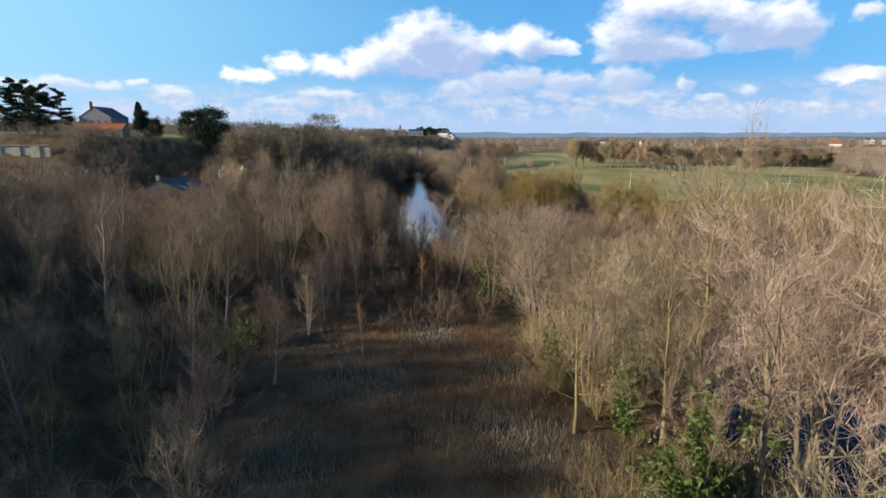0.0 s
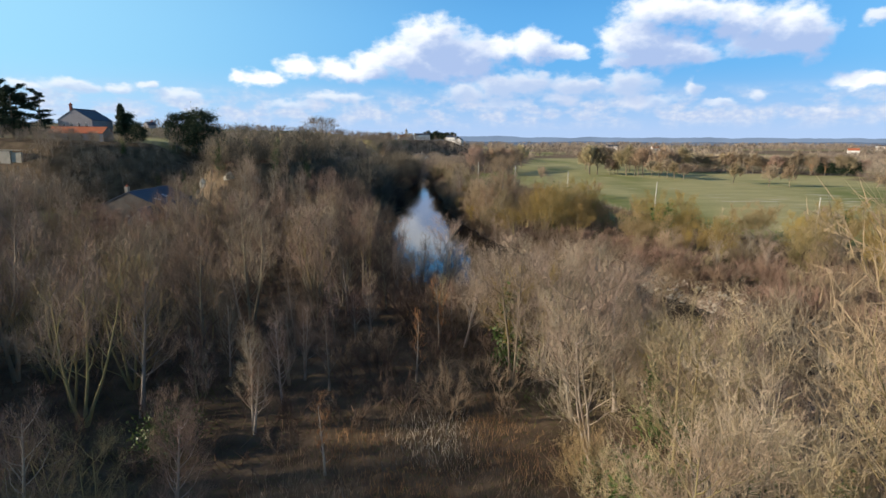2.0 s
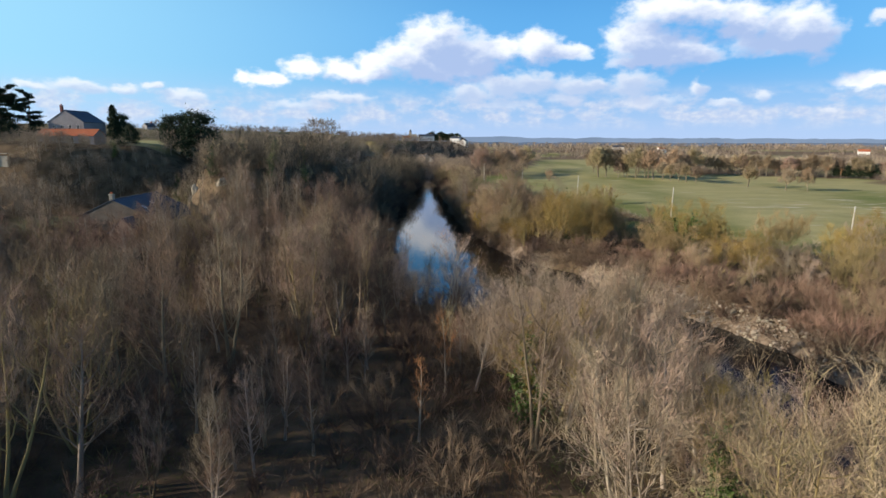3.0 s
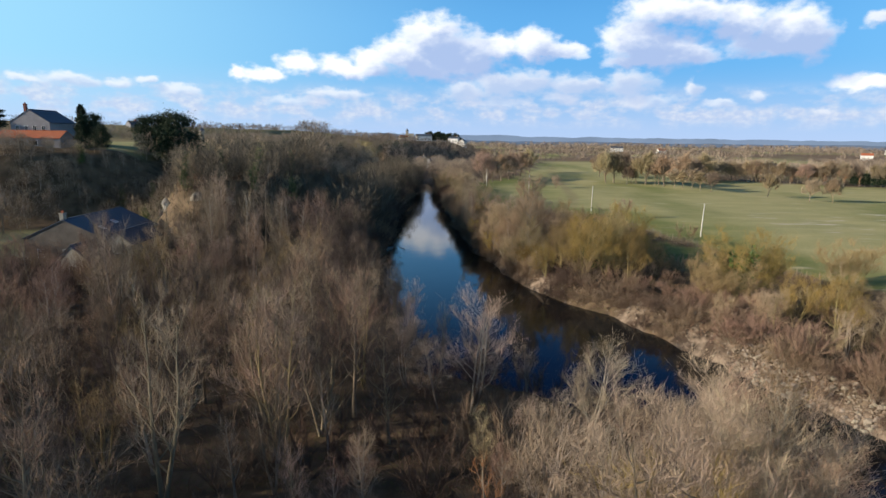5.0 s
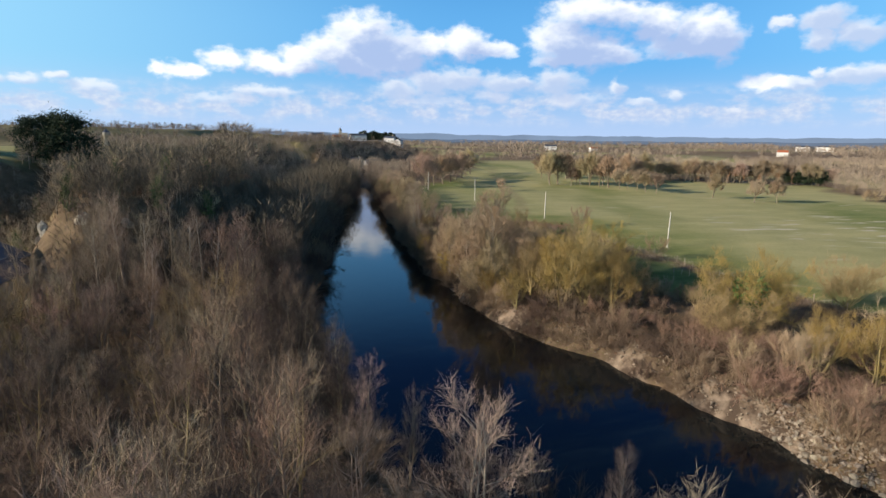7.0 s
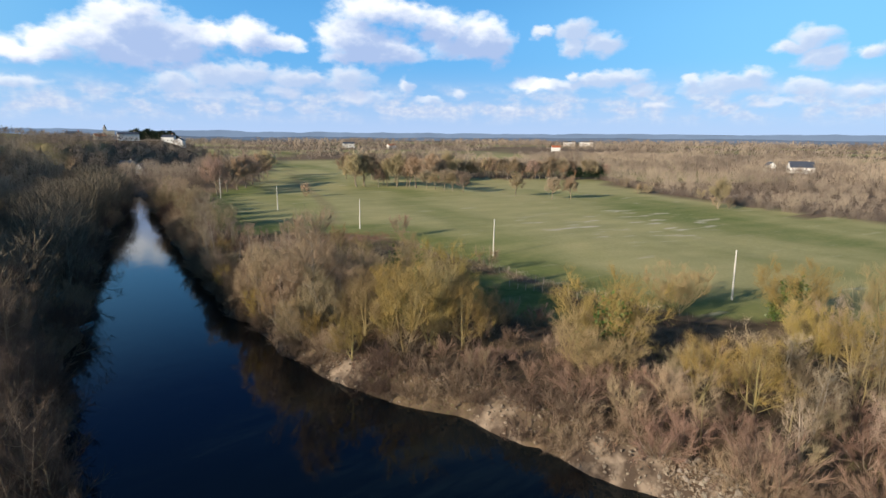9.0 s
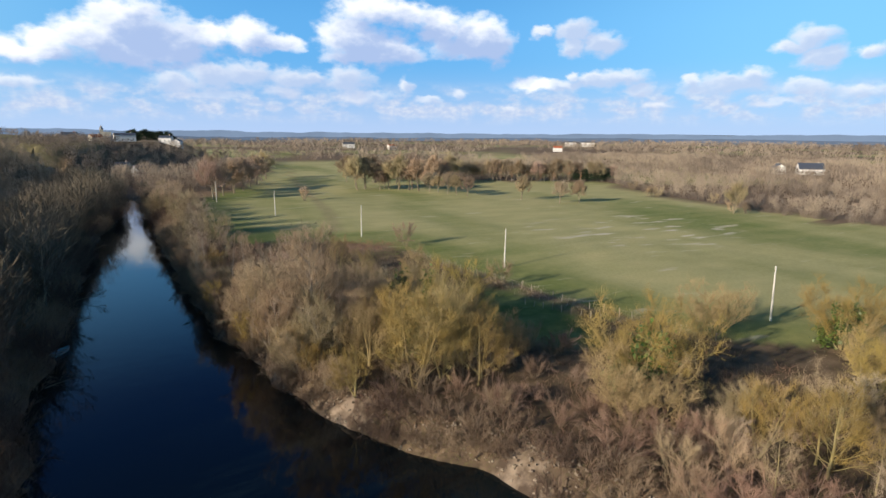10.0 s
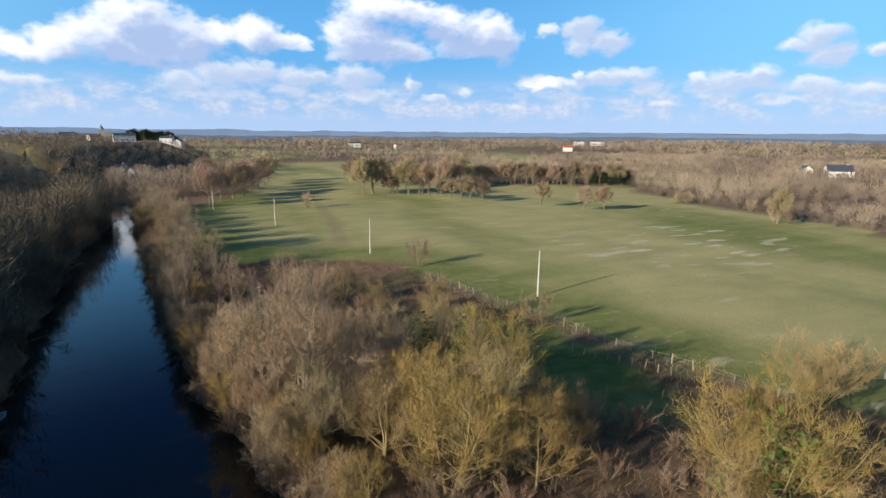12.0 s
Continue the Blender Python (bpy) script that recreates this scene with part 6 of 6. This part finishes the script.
def village():
    rows = (("long_white_house", "long white house with slate roof on the hill", -9, 684, 17, 7, 5.6, 7.2, RENDER_WHITE, SLATE, 8),
            ("village_house", "white village house with slate roof", 24, 690, 11, 7, 4.8, 6.6, RENDER_WHITE, SLATE, -20),
            ("village_house", "small white village house with slate roof", 33, 684, 9, 7, 4.6, 6.6, RENDER_WHITE, SLATE, 70),
            ("village_house", "small pale house among village trees", -32, 700, 10, 7, 3.4, 5.6, STONE, TILE, 30),
            ("village_house", "grey village house with slate roof", -52, 705, 12, 7, 4.0, 6.4, RENDER_GREY, SLATE, 0),
            ("riverside_house", "white cottage with slate roof at the wood's edge", 3.5, 524, 12, 7, 4.4, 7.4, RENDER_WHITE, SLATE, 35),
            ("riverside_house", "stone cottage with slate roof at the wood's edge", -8, 531, 9, 6, 3.8, 6.2, STONE, SLATE, -30),
            ("valley_house", "white farmhouse with dark slate roof among the far trees", 452, 360, 17, 9, 4.0, 8.2, RENDER_WHITE, SLATE, -42),
            ("valley_house", "white farm annex with dark roof among the far trees", 436, 374, 11, 7, 4.6, 7.4, RENDER_WHITE, SLATE, 48),
            ("far_farm", "white farmhouse far off in the plain", 413, 1099, 15, 8, 5.5, 8.5, RENDER_WHITE, TILE, 10),
            ("far_farm", "white farmhouse far off in the plain", 371, 1225, 24, 10, 7.5, 10.5, RENDER_WHITE, SLATE, -10),
            ("far_barn", "long pale barn far off in the plain", 1021, 1260, 34, 12, 9.0, 11.5, RENDER_WHITE, SLATE, -40),
            ("far_barn", "long pale barn far off in the plain", 985, 1285, 28, 12, 9.0, 11.5, RENDER_WHITE, SLATE, -40),
            ("far_farm", "white farmhouse far off in the plain", 640, 900, 15, 8, 6.5, 9.5, RENDER_WHITE, TILE, -30))
    for name, label, x, y, l, d, e, r, wm, rm, turn in rows:
        n = max(2, int(l // 3.5))
        win = tuple(((k + 0.5) * l / n - l / 2, 1.0, 1.0, 1.5, "y-") for k in range(n))
        house(name, label, (x, y, float(land(x, y)) + (0.5 if name == "valley_house" else 0.2 if y < 1000 else 1.0)), turn, l, d, e, r, wm, rm, ((l * 0.3, 0, r + 0.9),), win)
    church = tagged(new("church"), "grey stone church with a slate spire on the far hill", "church")
    a, b, c = Soup(), Soup(), Soup()
    box(a, -2.2, 2.2, -2.2, 2.2, -2, 8)
    box(b, 2.2, 12, -3, 3, -2, 4.5)
    c.tube([(0, 0, 8.0), (0, 0, 14.0)], [3.0, 0.05], 4)
    part("tower", a.mesh("church_tower", STONE), church)
    part("nave", b.mesh("church_nave", STONE), church)
    part("spire", c.mesh("church_spire", SLATE), church)
    church.matrix_basis = pose(-32, 790, float(land(-32, 790)) + 5.0) @ Matrix.Scale(0.72, 4)
    rng = np.random.default_rng(55)
    for k in range(34):
        plant("pine", 0, -8 + k * 1.25 + rng.uniform(-1.5, 1.5), 716 + rng.uniform(-4, 30), rng.uniform(0.5, 0.95), rng.uniform(0, 360), group="village pines")


cottage_by_wood()
outcrops()
mansion()
village()


# ---- poles, fence, boat, stones ----
def utility_poles():
    base = new("utility_pole")
    s, c, b = Soup(), Soup(), Soup()
    s.tube([(0, 0, -0.8), (0, 0, 3), (0, 0, 8.55)], [0.19, 0.165, 0.115], 10)
    c.tube([(0, 0, 8.5), (0, 0, 8.62), (0, 0, 8.66)], [0.135, 0.135, 0.03], 10)
    for k in (8.1, 7.5):
        b.tube([(-0.22, 0, k), (0.22, 0, k)], [0.035, 0.035], 6)
    part("shaft", s.mesh("pole_shaft", CONCRETE, True), base)
    part("cap", c.mesh("pole_cap", CONCRETE), base)
    part("insulator_bar", b.mesh("pole_bar", POST_WOOD), base)
    tagged(base, "pale slender concrete utility pole standing in the meadow", "pole", "poles across the meadow")
    spots = ((90.6, 151.8, 4, 8), (73.4, 201.2, 3, 6), (57.3, 248.7, 1, 2), (44.1, 300.5, 0, 0), (30.5, 352.4, 0, 0))
    for k, (x, y, lx, ly) in enumerate(spots):
        m = pose(x, y, float(land(x, y)), -lx * 0.5, ly * 0.5, 17)
        if k:
            copy_thing(base, m)
        else:
            base.matrix_basis = m


def fence():
    base = tagged(new("field_fence"), "weathered wooden post fence along the meadow's edge", "fence")
    s = Soup()
    s.tube([(0, 0, -0.4), (0, 0, 1.22), (0, 0, 1.27)], [0.075, 0.07, 0.03], 6)
    me = s.mesh("fence_post", POST_WOOD)
    rng = np.random.default_rng(77)
    line = [Vector((*p, 0)) for p in FENCE]
    for a, b in zip(line, line[1:]):
        n = max(1, int((b - a).length / 2.3))
        for k in range(n):
            p = a.lerp(b, (k + rng.uniform(-0.15, 0.15)) / n)
            ob = part("post", me, base)
            ob.matrix_basis = pose(p.x, p.y, float(land(p.x, p.y)), rng.uniform(-6, 6), rng.uniform(-6, 6), rng.uniform(0, 90)) @ Matrix.Scale(rng.uniform(0.8, 1.15), 4)
    for k in range(9):
        x, y = 61.5 + k * 0.75, 176.5 - k * 1.5
        ob = part("post", me, base)
        ob.matrix_basis = pose(x, y, float(land(x, y)), rng.uniform(-9, 9), rng.uniform(-9, 9), 0) @ Matrix.Scale(rng.uniform(0.7, 1.0), 4)
    wire = Soup()
    for h in (0.55, 1.05):
        wire.tube([(p.x, p.y, float(land(p.x, p.y)) + h) for p in line], [0.012] * len(line), 3)
    part("wire", wire.mesh("fence_wire", POST_WOOD), base)


def boat():
    base = tagged(new("rowing_boat"), "small pale blue rowing boat moored at the shaded bank", "boat")
    n = 11
    rings = []
    for k in range(n):
        u = k / (n - 1) * 2 - 1
        w = 0.72 * (1 - abs(u) ** 2.6) + 0.03
        up = 0.42 + 0.16 * u * u
        rings.append([(u * 2.1, -w, up), (u * 2.1, -w * 0.8, 0.12), (u * 2.0, 0, 0.0 + 0.12 * u * u), (u * 2.1, w * 0.8, 0.12), (u * 2.1, w, up)])
    v = np.array(rings).reshape(-1, 3)
    inner = v * [0.95, 0.9, 1] + [0, 0, 0.05]
    f = []
    for k in range(n - 1):
        for j in range(4):
            a = k * 5 + j
            f += [[a, a + 5, a + 6], [a, a + 6, a + 1]]
    f = np.array(f)
    hull = Soup()
    hull.add(np.concatenate([v, inner]), np.concatenate([f, f[:, ::-1] + len(v)]))
    part("hull", hull.mesh("boat_hull", BOAT_BLUE), base)
    for k in (-0.8, 0.3, 1.2):
        seat = Soup()
        box(seat, k - 0.13, k + 0.13, -0.58, 0.58, 0.30, 0.34)
        part("seat", seat.mesh("boat_seat", POST_WOOD), base)
    rim = Soup()
    for j in (0, 4):
        rim.tube(v[j::5], [0.035] * n, 4)
    part("gunwale", rim.mesh("boat_rim", PAINT_WHITE), base)
    base.matrix_basis = pose(-7.6, 193.0, WATER - 0.1, 0, 0, 62)


def snags():
    for k, (x, y, turn, size) in enumerate(((-8.0, 222.0, -15, 0.55), (5.5, 331.0, 150, 0.6), (-7.5, 180.0, 10, 0.4))):
        wood, crown = bare_tree(140 + k, 11, 0.34, 0.5, 12, 500, 1.0, 0.035, 0.3)
        base = new("fallen_tree")
        part("trunk", wood.mesh("snag_trunk", BARK, True), base)
        part("crown", crown.mesh("snag_crown", TWIG_BROWN), base)
        tagged(base, "dead leafless tree fallen into the river", "fallen tree", "fallen trees")
        base.matrix_basis = pose(x, y, WATER + 0.25, 0, 78, turn) @ Matrix.Scale(size, 4)


def bank_stones():
    rng = np.random.default_rng(88)
    shapes = []
    for k in range(5):
        bm = bmesh.new()
        bmesh.ops.create_icosphere(bm, subdivisions=1, radius=0.5)
        for v in bm.verts:
            v.co *= 1 + rng.uniform(-0.28, 0.28)
            v.co.z *= 0.6
        me = bpy.data.meshes.new("stone")
        bm.to_mesh(me)
        bm.free()
        me.materials.append(BANK_STONE)
        shapes.append(me)
    count = 0
    for y in np.arange(112, 182, 0.8):
        if value_noise(y, 0, 7, 51) < -0.25:
            continue
        x = float(np.interp(y, ys, EAST)) + rng.uniform(-0.5, 0.6)
        yy = y + rng.uniform(-0.4, 0.4)
        size = rng.uniform(0.18, 0.5)
        ob = new("bank_stone", shapes[count % 5])
        ob.matrix_basis = pose(x, yy, max(float(land(x, yy)), WATER - 0.1) + size * 0.08, rng.uniform(-20, 20), rng.uniform(-20, 20), rng.uniform(0, 360)) @ Matrix.Scale(size, 4)
        tagged(ob, "pale weathered stone at the water's edge", "stone", "stones along the bank")
        count += 1


def rubble_bank():
    rng = np.random.default_rng(89)
    shapes = []
    for k in range(4):
        bm = bmesh.new()
        bmesh.ops.create_icosphere(bm, subdivisions=1, radius=0.5)
        for v in bm.verts:
            v.co *= 1 + rng.uniform(-0.35, 0.3)
            v.co.z *= 0.7
        me = bpy.data.meshes.new("rubble_stone")
        bm.to_mesh(me)
        bm.free()
        me.materials.append(RUBBLE)
        shapes.append(me)
    for k in range(250):
        y = rng.uniform(90, 122) if k % 3 else rng.uniform(104, 119)
        x = float(np.interp(y, ys, EAST)) + rng.uniform(-0.5, 3.2)
        size = rng.uniform(0.3, 0.75) * (1.4 if rng.uniform() < 0.12 else 1)
        ob = new("rubble_stone", shapes[k % 4])
        ob.matrix_basis = pose(x, y, max(float(land(x, y)), WATER - 0.1) + size * 0.1, rng.uniform(-30, 30), rng.uniform(-30, 30), rng.uniform(0, 360)) @ Matrix.Scale(size, 4)
        tagged(ob, "pale limestone rubble piled on the river bank", "stone", "rubble on the bank")
    # the small broken stone between them
    s, n = Soup(), 3200
    y = rng.uniform(88, 176, n)
    y[:2000] = rng.uniform(96, 122, 2000)
    x = np.interp(y, ys, EAST) + rng.uniform(-0.5, 3.0, n)
    z = np.maximum(land(x, y), WATER - 0.1)
    corner = np.array([[1, 0, 0], [-0.5, 0.87, 0], [-0.5, -0.87, 0], [0.1, 0, 0.8], [0, 0.1, -0.6]])
    side = np.array([[0, 1, 3], [1, 2, 3], [2, 0, 3], [1, 0, 4], [2, 1, 4], [0, 2, 4]])
    for k in range(n):
        a, r = rng.uniform(0, 6.28), rng.uniform(0.07, 0.24)
        c, d = math.cos(a), math.sin(a)
        s.add((corner * rng.uniform(0.6, 1.3, (5, 3)) * r) @ np.array([[c, d, 0], [-d, c, 0], [0, 0, 1]]) + [x[k], y[k], z[k] + 0.04], side)
    tagged(new("rubble", s.mesh("rubble", BANK_STONE)), "small broken limestone scattered over the eroded bank", "rubble", kind="stuff")


utility_poles()
fence()
boat()
snags()
bank_stones()
rubble_bank()
